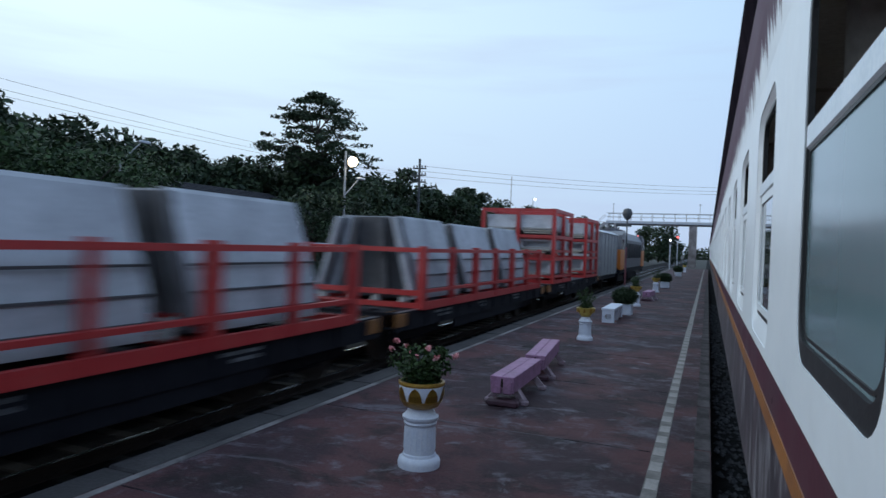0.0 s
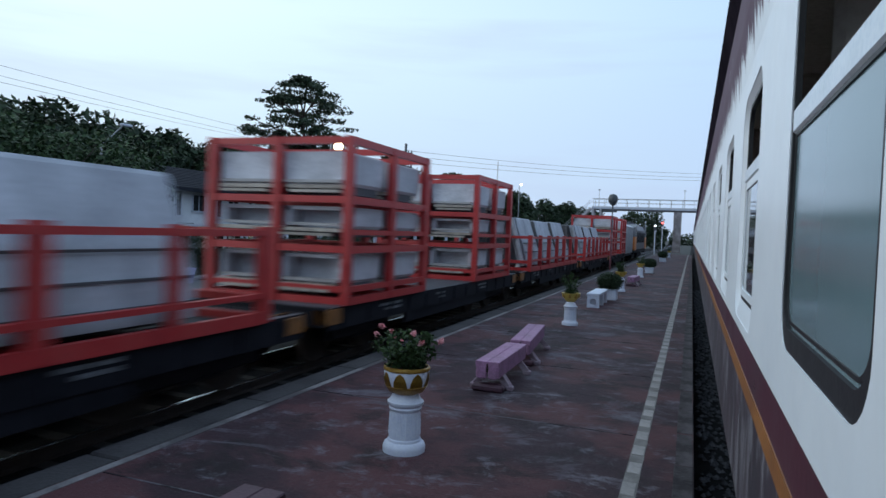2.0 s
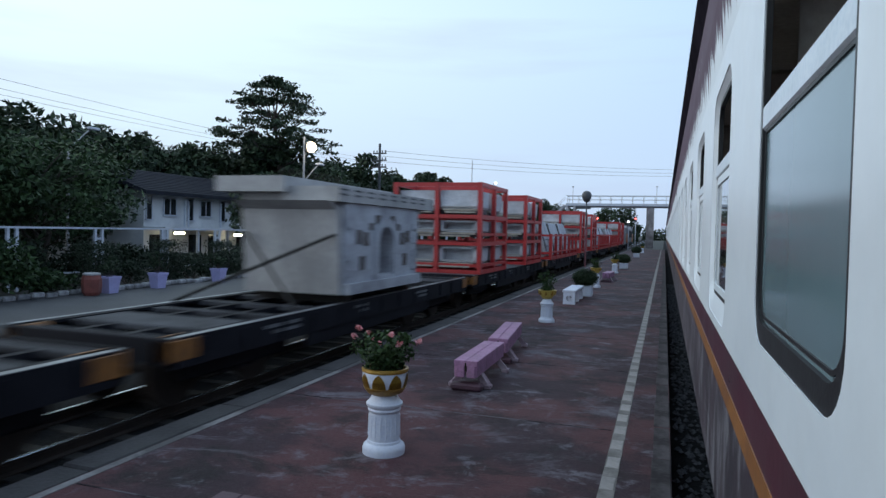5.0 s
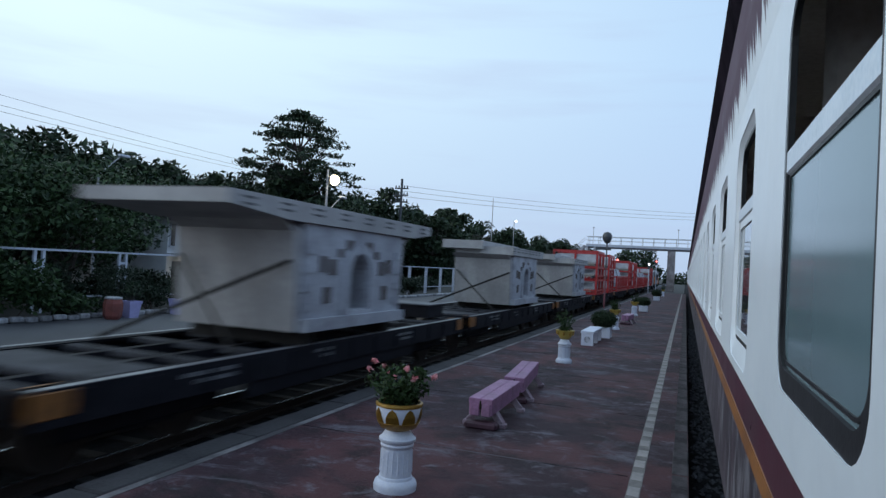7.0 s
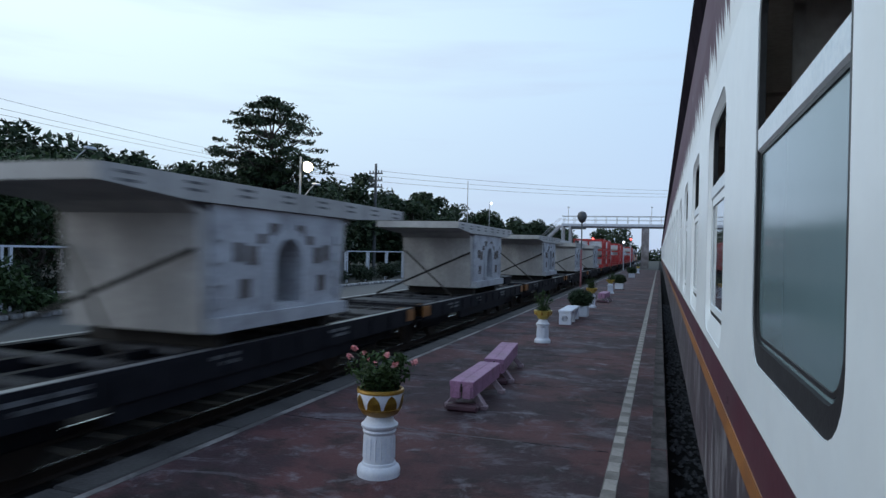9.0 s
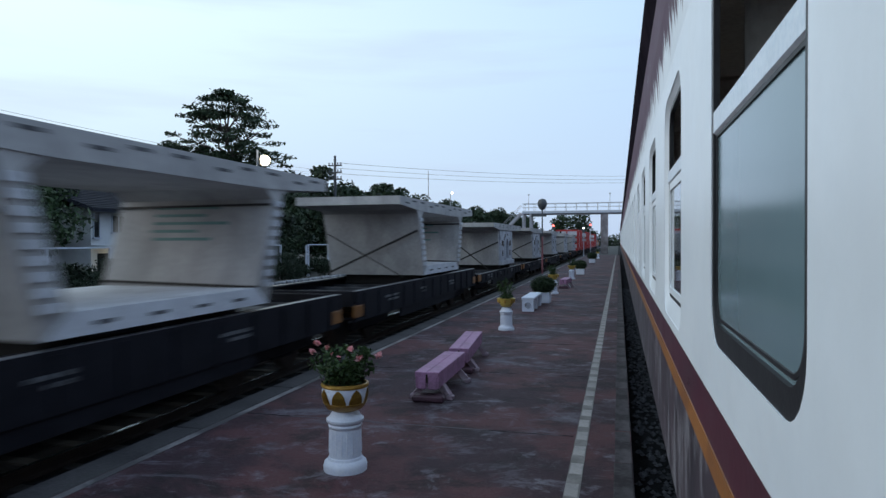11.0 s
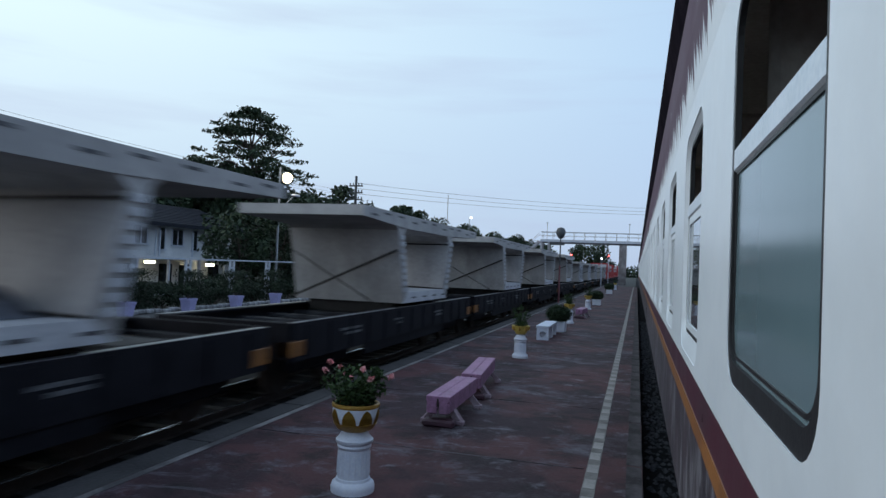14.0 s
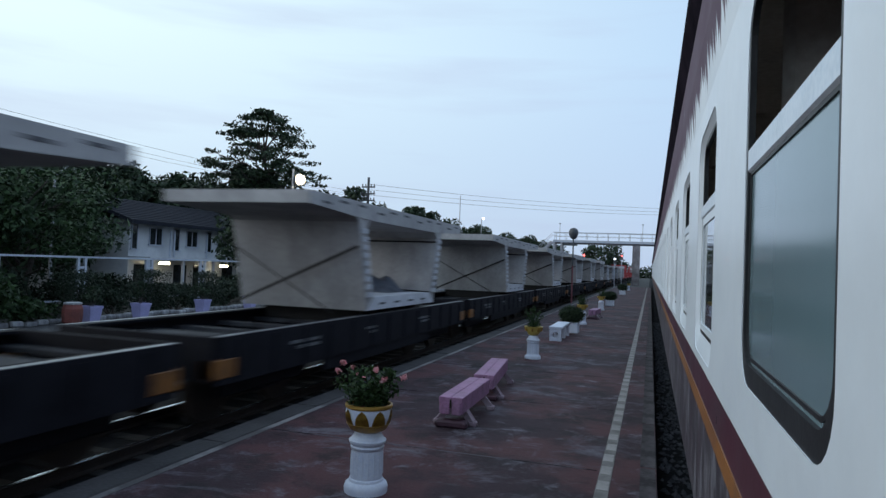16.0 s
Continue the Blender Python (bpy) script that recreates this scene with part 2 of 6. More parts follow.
def peeling_paint(name):
    """White coach paint under a maroon band that has run and flaked in upright streaks."""
    m = mat(name, (0.80, 0.86, 0.92), (0.745, 0.805, 0.87), rough=0.62, grain_amount=0.12, scale=1.5, fine=14, bump=0.012, spec=0.2)
    n, l = m.node_tree.nodes, m.node_tree.links
    b = n["Principled BSDF"]
    white = b.inputs["Base Color"].links[0].from_socket
    co = n.new("ShaderNodeTexCoord")
    mp = n.new("ShaderNodeMapping")
    mp.inputs["Scale"].default_value = (1, 9.0, 0.8)
    l.new(co.outputs["Object"], mp.inputs["Vector"])
    t = n.new("ShaderNodeTexNoise")
    t.inputs["Scale"].default_value = 1.3
    t.inputs["Detail"].default_value = 7
    t.inputs["Roughness"].default_value = 0.68
    l.new(mp.outputs["Vector"], t.inputs["Vector"])
    xyz = n.new("ShaderNodeSeparateXYZ")
    l.new(co.outputs["Object"], xyz.inputs["Vector"])
    up = n.new("ShaderNodeMapRange")
    up.inputs["From Min"].default_value, up.inputs["From Max"].default_value = 2.76, 3.12
    up.inputs["To Min"].default_value, up.inputs["To Max"].default_value = -0.62, 0.33
    l.new(xyz.outputs["Z"], up.inputs["Value"])
    k = n.new("ShaderNodeMath")
    k.operation = "MULTIPLY_ADD"
    k.inputs[1].default_value = 2.0
    l.new(t.outputs["Fac"], k.inputs[0])
    l.new(up.outputs["Result"], k.inputs[2])
    edge = n.new("ShaderNodeMapRange")
    edge.interpolation_type = "SMOOTHSTEP"
    edge.inputs["From Min"].default_value, edge.inputs["From Max"].default_value = 0.86, 1.02
    l.new(k.outputs["Value"], edge.inputs["Value"])
    x = n.new("ShaderNodeMixRGB")
    l.new(edge.outputs["Result"], x.inputs["Fac"])
    l.new(white, x.inputs["Color1"])
    x.inputs["Color2"].default_value = (0.080, 0.034, 0.062, 1)
    l.new(x.outputs["Color"], b.inputs["Base Color"])
    return m


def clear_glass(name):
    m = bpy.data.materials.new(name)
    m.use_nodes = True
    b = m.node_tree.nodes["Principled BSDF"]
    b.inputs["Base Color"].default_value = (0.86, 0.93, 0.93, 1)
    b.inputs["Transmission Weight"].default_value = 1.0
    b.inputs["Roughness"].default_value = 0.03
    b.inputs["IOR"].default_value = 1.5
    return m


M_PEEL = peeling_paint("peeling_coach_paint")
M_CLEAR = clear_glass("clear_window_glass")
M_LOWER = mat("dirty_lower_coach_paint", (0.064, 0.046, 0.060), (0.032, 0.027, 0.036), rough=0.45, scale=1.6, fine=20, bump=0.1,
              stain=(0.23, 0.225, 0.25), stain_amount=0.75, stain_scale=3.4, stretch=(1, 2.4, 0.8), stain_range=(0.50, 0.60))
M_ORANGE_LINE = mat("orange_stripe_paint", (0.35, 0.14, 0.034), (0.24, 0.092, 0.026), rough=0.4, scale=4, fine=40, bump=0.03)
M_ROOF = mat("black_gutter_paint", (0.025, 0.02, 0.028), (0.012, 0.011, 0.015), rough=1.0, spec=0.0, scale=2, fine=30)
M_RUBBER = mat("black_rubber", (0.018, 0.019, 0.022), (0.01, 0.01, 0.012), rough=0.5, scale=10, fine=80, bump=0.05)
M_ALU = mat("aluminium_rail", (0.70, 0.76, 0.83), (0.58, 0.64, 0.70), rough=0.35, metal=0.25, scale=6, fine=60, bump=0.03)
M_BLIND = mat("frosted_window_pane", (0.165, 0.245, 0.275), (0.158, 0.235, 0.265), rough=0.15, scale=0.5, fine=6, bump=0.0, rough_var=0.0, grain_amount=0.03)
M_INSIDE = mat("brown_interior_panel", (0.62, 0.57, 0.52), (0.50, 0.46, 0.42), rough=0.6, scale=2, fine=30)
M_RED = mat("red_frame_paint", (0.49, 0.030, 0.031), (0.34, 0.022, 0.024), rough=0.45, scale=3, fine=40, bump=0.08,
            stain=(0.22, 0.05, 0.04), stain_amount=0.5, stain_scale=3)
M_CONC = mat("pale_precast_concrete", (0.412, 0.401, 0.399), (0.308, 0.301, 0.302), rough=0.75, scale=0.9, fine=25, bump=0.14,
             stain=(0.205, 0.198, 0.20), stain_amount=0.6, stain_scale=1.5, stretch=(1, 1, 0.45), random_tint=0.05)
M_CONC_GREY = mat("grey_precast_concrete", (0.58, 0.595, 0.64), (0.47, 0.485, 0.525), rough=0.75, scale=1.2, fine=25, bump=0.12,
                  stain=(0.24, 0.24, 0.265), stain_amount=0.5, stain_scale=1.4, random_tint=0.08)
M_DIAPH = mat("weathered_diaphragm_concrete", (0.43, 0.445, 0.49), (0.31, 0.322, 0.36), rough=0.78, scale=1.3, fine=25, bump=0.15,
              stain=(0.17, 0.16, 0.17), stain_amount=0.6, stain_scale=1.9, random_tint=0.06)
M_SLAB = mat("mottled_slab_concrete", (0.45, 0.47, 0.515), (0.30, 0.313, 0.35), rough=0.78, scale=1.0, fine=25, bump=0.14,
             stain=(0.20, 0.21, 0.235), stain_amount=0.6, stain_scale=1.7, stretch=(1, 1, 0.6), random_tint=0.1)
# dark concrete with the shade of gaps and recesses put into its colour
M_RECESS_SHADE = mat("recess_shade_concrete", (0.10, 0.10, 0.11), (0.06, 0.06, 0.066), rough=0.85, scale=2, fine=30, bump=0.2)
M_POCKET = mat("damp_brown_pocket", (0.085, 0.06, 0.05), (0.05, 0.036, 0.03), rough=0.85, scale=4, fine=40)
M_WAGON = mat("dark_wagon_paint", (0.014, 0.0145, 0.021), (0.007, 0.0072, 0.0105), rough=0.7, spec=0.12, scale=3, fine=30, bump=0.15,
              stain=(0.013, 0.0128, 0.016), stain_amount=0.5, stain_scale=3)
M_DECK = mat("dusty_wagon_deck", (0.068, 0.071, 0.082), (0.021, 0.022, 0.027), rough=0.75, spec=0.2, scale=2, fine=30, bump=0.2)
M_PLATE = mat("grey_deck_plate", (0.098, 0.107, 0.126), (0.056, 0.061, 0.071), rough=0.55, spec=0.35, scale=1.4, fine=30, bump=0.15, stain=(0.05, 0.05, 0.055), stain_amount=0.5, stain_scale=1.6)
M_FLANGE = mat("worn_flange_steel", (0.30, 0.31, 0.34), (0.13, 0.135, 0.15), rough=0.4, metal=0.5, scale=3, fine=40, bump=0.08)
M_TIMBER = mat("pale_timber", (0.42, 0.38, 0.33), (0.26, 0.23, 0.20), rough=0.8, scale=5, fine=50, random_tint=0.2)
M_SHEET = mat("blue_grey_sheet", (0.13, 0.145, 0.18), (0.06, 0.067, 0.088), rough=0.55, scale=4, fine=30, bump=0.2)
M_STENCIL = mat("worn_stencil_paint", (0.16, 0.17, 0.19), (0.05, 0.05, 0.055), rough=0.7, scale=14, fine=60, spread=(0.42, 0.6))
M_OCHRE = mat("ochre_end_paint", (0.27, 0.105, 0.018), (0.13, 0.052, 0.014), rough=0.6, scale=6, fine=50)
M_CHAIN = mat("dark_chain", (0.03, 0.028, 0.028), (0.015, 0.015, 0.015), rough=0.6, metal=0.6, scale=8, fine=80)
M_MARK = mat("green_marker_paint", (0.09, 0.19, 0.19), (0.14, 0.23, 0.22), rough=0.7, scale=9, fine=60, bump=0)
M_POT_WHITE = mat("white_plaster", (0.70, 0.75, 0.88), (0.57, 0.61, 0.73), rough=0.55, scale=5, fine=50, bump=0.08,
                  stain=(0.42, 0.42, 0.44), stain_amount=0.35, stain_scale=5)
M_GOLD = mat("gold_paint", (0.42, 0.25, 0.045), (0.28, 0.15, 0.03), rough=0.38, metal=0.35, scale=5, fine=60)
M_YELLOW = mat("yellow_bowl_paint", (0.66, 0.50, 0.12), (0.50, 0.36, 0.08), rough=0.5, scale=6, fine=60)
M_MAUVE = mat("mauve_concrete_paint", (0.385, 0.20, 0.35), (0.275, 0.13, 0.24), rough=0.6, scale=3, fine=40, bump=0.15,
             stain=(0.14, 0.09, 0.12), stain_amount=0.5, stain_scale=4)
M_DARKPINK = mat("dark_maroon_bench_paint", (0.075, 0.03, 0.05), (0.045, 0.02, 0.032), rough=0.6, scale=3, fine=40, bump=0.15)
M_BRACE = mat("worn_bench_brace", (0.36, 0.29, 0.33), (0.20, 0.13, 0.17), rough=0.75, scale=7, fine=50, bump=0.2)
M_SOIL = mat("soil", (0.03, 0.022, 0.016), rough=0.95)
M_PETAL = leaf_mat("pink_petals", (0.72, 0.22, 0.25), (0.62, 0.35, 0.36))
M_LEAF = leaf_mat("shrub_leaves", (0.042, 0.078, 0.022), (0.012, 0.028, 0.010))
M_TREE = leaf_mat("tree_leaves", (0.042, 0.066, 0.030), (0.013, 0.026, 0.015))
M_TREE2 = leaf_mat("bright_tree_leaves", (0.042, 0.078, 0.025), (0.012, 0.027, 0.012))
M_HEDGE = leaf_mat("hedge_leaves", (0.024, 0.040, 0.020), (0.010, 0.018, 0.011))
M_BARK = mat("bark", (0.07, 0.055, 0.045), (0.035, 0.028, 0.024), rough=0.95, scale=6, fine=40, bump=0.5)
M_LAV = mat("lavender_pot_paint", (0.42, 0.40, 0.66), (0.36, 0.34, 0.58), rough=0.5, scale=5, fine=50)
M_TERRA = mat("terracotta", (0.22, 0.062, 0.05), (0.14, 0.042, 0.035), rough=0.75, scale=5, fine=50)
M_STONE = mat("edging_stone", (0.34, 0.34, 0.35), (0.17, 0.17, 0.18), rough=0.85, scale=5, fine=40, random_tint=0.35)
M_HOUSE = mat("white_house_wall", (0.66, 0.67, 0.68), (0.54, 0.55, 0.57), rough=0.8, scale=1, fine=20)
M_TILES = mat("dark_roof_tiles", (0.026, 0.028, 0.038), (0.014, 0.015, 0.021), rough=0.9, spec=0.15, scale=3, fine=20, bump=0.4)
M_DARKGLASS = mat("dark_window_glass", (0.02, 0.024, 0.028), (0.015, 0.018, 0.02), rough=0.08, scale=2, fine=20, bump=0)
M_FENCE = mat("white_fence_paint", (0.52, 0.55, 0.62), (0.42, 0.45, 0.52), rough=0.6, scale=4, fine=40)
M_GALV = mat("galvanised_steel", (0.36, 0.37, 0.39), (0.26, 0.27, 0.29), rough=0.45, metal=0.6, scale=4, fine=50)
M_BRIDGE = mat("bridge_paint", (0.46, 0.46, 0.50), (0.34, 0.34, 0.38), rough=0.6, scale=0.6, fine=12, stain=(0.2, 0.17, 0.16), stain_amount=0.5, stain_scale=0.5)
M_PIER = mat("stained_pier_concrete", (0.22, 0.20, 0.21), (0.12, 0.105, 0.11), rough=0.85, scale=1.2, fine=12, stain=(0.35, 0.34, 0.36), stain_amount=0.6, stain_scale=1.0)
M_ORANGE = mat("orange_locomotive_paint", (0.62, 0.19, 0.03), (0.5, 0.15, 0.025), rough=0.4, scale=2, fine=30)
M_LOCO = mat("grey_locomotive_paint", (0.12, 0.12, 0.14), (0.08, 0.08, 0.095), rough=0.45, scale=1.5, fine=30)
M_POLE_PINK = mat("faded_red_post_paint", (0.30, 0.10, 0.12), (0.18, 0.07, 0.08), rough=0.6, scale=4, fine=40)
M_SIGN = mat("sign_back", (0.07, 0.075, 0.085), (0.04, 0.045, 0.05), rough=0.5, scale=5, fine=50)
G_LAMP = glow("lamp_glow", (1.0, 0.84, 0.55), 7.0)
G_TUBE = glow("tube_glow", (1.0, 0.9, 0.62), 12.0)
G_RED = glow("red_signal_glow", (1.0, 0.10, 0.08), 8.0)
G_WHITE = glow("white_signal_glow", (0.9, 0.95, 1.0), 4.0)


# ---------------------------------------------------------------- mesh helpers
def box(bm, c, s, rot=None):
    r = bmesh.ops.create_cube(bm, size=1.0)
    m = Matrix.LocRotScale(Vector(c), rot, Vector(s))
    bmesh.ops.transform(bm, matrix=m, verts=r["verts"])
    return r["verts"]


def bbox(bm, c, s, bev=0.01, rot=None):
    """A box with worn, bevelled edges."""
    tmp = bmesh.new()
    box(tmp, c, s, rot)
    bmesh.ops.bevel(tmp, geom=tmp.edges[:], offset=min(bev, min(s) * 0.4), segments=1, affect="EDGES")
    join(bm, tmp)


def join(bm, other):
    me = bpy.data.meshes.new("tmp")
    other.to_mesh(me)
    other.free()
    bm.from_mesh(me)
    bpy.data.meshes.remove(me)


def rod(bm, a, b, r, seg=8, r2=None):
    a, b = Vector(a), Vector(b)
    d = b - a
    q = d.to_track_quat("Z", "Y")
    made = bmesh.ops.create_cone(bm, cap_ends=True, segments=seg, radius1=r, radius2=r if r2 is None else r2, depth=d.length)
    bmesh.ops.transform(bm, matrix=Matrix.LocRotScale((a + b) / 2, q, None), verts=made["verts"])


def beam(bm, a, b, w, h=None):
    a, b = Vector(a), Vector(b)
    d = b - a
    box(bm, (a + b) / 2, (w, h or w, d.length), d.to_track_quat("Z", "Y"))


def lathe(bm, profile, seg=24, centre=(0, 0, 0)):
    rings = []
    for r, z in profile:
        rings.append([bm.verts.new((centre[0] + r * math.cos(2 * math.pi * k / seg), centre[1] + r * math.sin(2 * math.pi * k / seg), centre[2] + z)) for k in range(seg)])
    for a, b in zip(rings, rings[1:]):
        for k in range(seg):
            bm.faces.new((a[k], a[(k + 1) % seg], b[(k + 1) % seg], b[k]))
    bm.faces.new(rings[0][::-1])
    bm.faces.new(rings[-1])


def prism(bm, poly, x0, x1, axis="x"):
    """Extrudes a closed outline; axis x: outline in (y, z); axis y: outline in (x, z)."""
    def at(p, v):
        return (v, p[0], p[1]) if axis == "x" else (p[0], v, p[1])
    a = [bm.verts.new(at(p, x0)) for p in poly]
    b = [bm.verts.new(at(p, x1)) for p in poly]
    n = len(poly)
    bm.faces.new(a)
    bm.faces.new(b[::-1])
    for k in range(n):
        bm.faces.new((a[k], b[k], b[(k + 1) % n], a[(k + 1) % n]))


def smooth(me, on=True):
    for p in me.polygons:
        p.use_smooth = on


def part(name, bm, material, parent=None, label="", rounded=False, kind=""):
    bmesh.ops.recalc_face_normals(bm, faces=bm.faces[:])
    me = bpy.data.meshes.new(name)
    bm.to_mesh(me)
    bm.free()
    if rounded:
        smooth(me)
        if hasattr(me, "set_sharp_from_angle"):
            me.set_sharp_from_angle(angle=radians(40))
    me.materials.append(material)
    ob = new(name, me)
    ob.parent = parent
    return tagged(ob, label=label, kind=kind)


def boxpart(name, c, s, material, parent, label="", bev=0.0):
    bm = bmesh.new()
    if bev:
        bbox(bm, c, s, bev)
    else:
        box(bm, c, s)
    return part(name, bm, material, parent, label)


def thing(name, m, label, category, group=""):
    ob = new(name)
    ob.empty_display_size = 0.2
    ob.matrix_basis = m
    return tagged(ob, label, category, group)


def leaves(name, material, parent, centres, radii, count, size, rng, flat=0.6, label="", kind=""):
    """Many small leaf blades, strewn in clumps round the given centres."""
    centres, radii = np.array(centres, float), np.array(radii, float)
    if radii.ndim == 1:
        radii = np.stack([radii, radii, radii * flat], 1)
    which = rng.integers(0, len(centres), count)
    d = rng.normal(size=(count, 3))
    d /= np.linalg.norm(d, axis=1)[:, None]
    p = centres[which] + d * radii[which] * (rng.random(count)[:, None] ** 0.45)
    n = rng.normal(size=(count, 3)) + np.array([0, 0, 0.8])
    n /= np.linalg.norm(n, axis=1)[:, None]
    u = np.cross(n, rng.normal(size=(count, 3)))
    u /= np.linalg.norm(u, axis=1)[:, None]
    v = np.cross(n, u)
    s = size * (0.6 + 0.8 * rng.random(count))[:, None]
    verts = np.stack([p - u * s, p + v * s * 0.45, p + u * s, p - v * s * 0.45], 1).reshape(-1, 3)
    faces = np.arange(4 * count).reshape(-1, 4)
    me = bpy.data.meshes.new(name)
    me.from_pydata(verts.tolist(), [], faces.tolist())
    me.materials.append(material)
    ob = new(name, me)
    ob.parent = parent
    return tagged(ob, label=label, kind=kind)


def limb(bm, a, b, r1, r2, rng, bends=3, wobble=0.08):
    a, b = Vector(a), Vector(b)
    pts = [a.lerp(b, k / bends) for k in range(bends + 1)]
    for p in pts[1:-1]:
        p += Vector(rng.normal(size=3)) * wobble * (b - a).length
    for k in range(bends):
        rod(bm, pts[k], pts[k + 1], r1 + (r2 - r1) * k / bends, 6, r1 + (r2 - r1) * (k + 1) / bends)


# ---------------------------------------------------------------- ground, tracks, platforms
RAIL_Z = -0.30
TRACK_X = -6.34


def slab(name, x0, x1, y0, y1, z0, z1, material, label, category="structure", bev=0.0):
    bm = bmesh.new()
    (bbox(bm, ((x0 + x1) / 2, (y0 + y1) / 2, (z0 + z1) / 2), (x1 - x0, y1 - y0, z1 - z0), bev) if bev
     else box(bm, ((x0 + x1) / 2, (y0 + y1) / 2, (z0 + z1) / 2), (x1 - x0, y1 - y0, z1 - z0)))
    return tagged(part(name, bm, material), label, category, kind="structure")


bm = bmesh.new()
bmesh.ops.create_grid(bm, x_segments=40, y_segments=40, size=1500)
bmesh.ops.translate(bm, verts=bm.verts[:], vec=(0, 600, -0.62))
tagged(part("ground", bm, M_GROUND), "dark earth round the station out to the horizon", "ground", kind="structure")


def ballast_bed(name, x0, x1, y0, y1, z):
    """A bed of ballast with sloping shoulders."""
    b = bmesh.new()
    poly = [(x0 - 0.5, -0.63), (x0, z), (x1, z), (x1 + 0.5, -0.63)]
    prism(b, poly, y0, y1, "y")
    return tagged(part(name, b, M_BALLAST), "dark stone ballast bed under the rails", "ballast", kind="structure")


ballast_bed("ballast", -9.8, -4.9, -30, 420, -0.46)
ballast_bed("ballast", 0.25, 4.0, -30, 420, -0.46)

# loose stones where the eye comes nearest, in the gap by the coach
rng = np.random.default_rng(5)
vs, fs = [], []
for k in range(2600):
    px, py = rng.uniform(0.14, 0.75), rng.uniform(3.0, 34.0)
    r = rng.uniform(0.02, 0.045)
    o = len(vs)
    for q in ((1, 0, 0), (-1, 0, 0), (0, 1, 0), (0, -1, 0), (0, 0, 1), (0, 0, -0.6)):
        vs.append((px + q[0] * r * rng.uniform(0.7, 1.2), py + q[1] * r * rng.uniform(0.7, 1.2), -0.45 + q[2] * r * rng.uniform(0.6, 1.1)))
    fs += [(o + a, o + b_, o + c) for a, b_, c in ((0, 2, 4), (2, 1, 4), (1, 3, 4), (3, 0, 4), (2, 0, 5), (1, 2, 5), (3, 1, 5), (0, 3, 5))]
me = bpy.data.meshes.new("ballast_stones")
me.from_pydata(vs, [], fs)
me.materials.append(M_GRAVEL)
tagged(new("ballast_stones", me), "loose dark ballast stones beside the coach", "gravel", kind="stuff")

RAIL_PROFILE = [(-0.06, -0.14), (0.06, -0.14), (0.06, -0.125), (0.012, -0.11), (0.012, -0.04), (0.034, -0.03), (0.034, -0.004), (0.026, 0.0),
                (-0.026, 0.0), (-0.034, -0.004), (-0.034, -0.03), (-0.012, -0.04), (-0.012, -0.11), (-0.06, -0.125)]
for cx, tag in ((TRACK_X, "rusty steel rail with a polished head beside the platform"), (1.65, "rusty steel rail under the standing coaches")):
    for side in (-0.5, 0.5):
        bm = bmesh.new()
        prism(bm, [(cx + side + a, RAIL_Z + b - 0.002) for a, b in RAIL_PROFILE], -30, 400, "y")
        rail = tagged(part("rail", bm, M_RUSTY), tag, "rail", group="running rails")
        bm = bmesh.new()
        prism(bm, [(cx + side - 0.030, RAIL_Z - 0.003), (cx + side + 0.030, RAIL_Z - 0.003), (cx + side + 0.027, RAIL_Z + 0.001), (cx + side - 0.027, RAIL_Z + 0.001)], -30, 400, "y")
        part("running_surface", bm, M_RAIL, rail, "polished running surface")
sl = bmesh.new()
bbox(sl, (0, 0, 0), (1.95, 0.2, 0.12), 0.015)
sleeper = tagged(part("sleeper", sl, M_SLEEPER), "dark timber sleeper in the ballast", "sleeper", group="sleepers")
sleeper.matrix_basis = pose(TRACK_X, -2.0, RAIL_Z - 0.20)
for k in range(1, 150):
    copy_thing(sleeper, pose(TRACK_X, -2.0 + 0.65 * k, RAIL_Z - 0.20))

PLAT_L, PLAT_R = -4.60, 0.065
slab("platform", PLAT_L + 0.34, PLAT_R, -8, 92, -0.6, 0.0, M_PLATFORM, "worn reddish-brown concrete platform with pale stains", "platform")
# edge stones on the freight side, laid end to end
edge = bmesh.new()
bbox(edge, (0, 0, 0), (0.335, 1.985, 0.3), 0.02)
first = None
for k in range(50):
    m = pose(PLAT_L + 0.168, -7.0 + 2.0 * k, -0.146 + 0.004 * math.sin(k * 2.3), 0, 0, 0.15 * math.sin(k * 1.7))
    if first is None:
        first = part("edge_stone", edge, M_EDGE, bpy.data.objects["platform"])
        first.matrix_basis = m
    else:
        ob = new("edge_stone", first.data)
        ob.parent = bpy.data.objects["platform"]
        ob.matrix_basis = m
coping = bmesh.new()
bbox(coping, (0, 0, 0), (0.165, 0.985, 0.2), 0.012)
first = None
for k in range(46):
    m = pose(PLAT_R - 0.080, 0.5 + 1.0 * k, -0.096 + 0.003 * math.sin(k * 2.9), 0, 0, 0.25 * math.sin(k * 1.3))
    if first is None:
        first = part("coping_stone", coping, M_COPING, bpy.data.objects["platform"])
        first.matrix_basis = m
    else:
        ob = new("coping_stone", first.data)
        ob.parent = bpy.data.objects["platform"]
        ob.matrix_basis = m
slab("platform_wall", PLAT_L + 0.03, PLAT_L + 0.33, -8, 92, -0.62, -0.30, M_EDGE, "dark concrete wall under the platform edge", "platform wall")
slab("painted_line", -4.245, -4.165, -8, 90, 0.0, 0.004, M_LINE2, "faded grey line along the platform edge", "painted line")
slab("painted_line", -0.465, -0.345, -8, 90, 0.0, 0.004, M_LINE3, "worn pale safety line along the platform", "painted line")
dash = bmesh.new()
bbox(dash, (0, 0, 0), (0.105, 0.27, 0.006), 0.002)
first_dash = None
rng = np.random.default_rng(11)
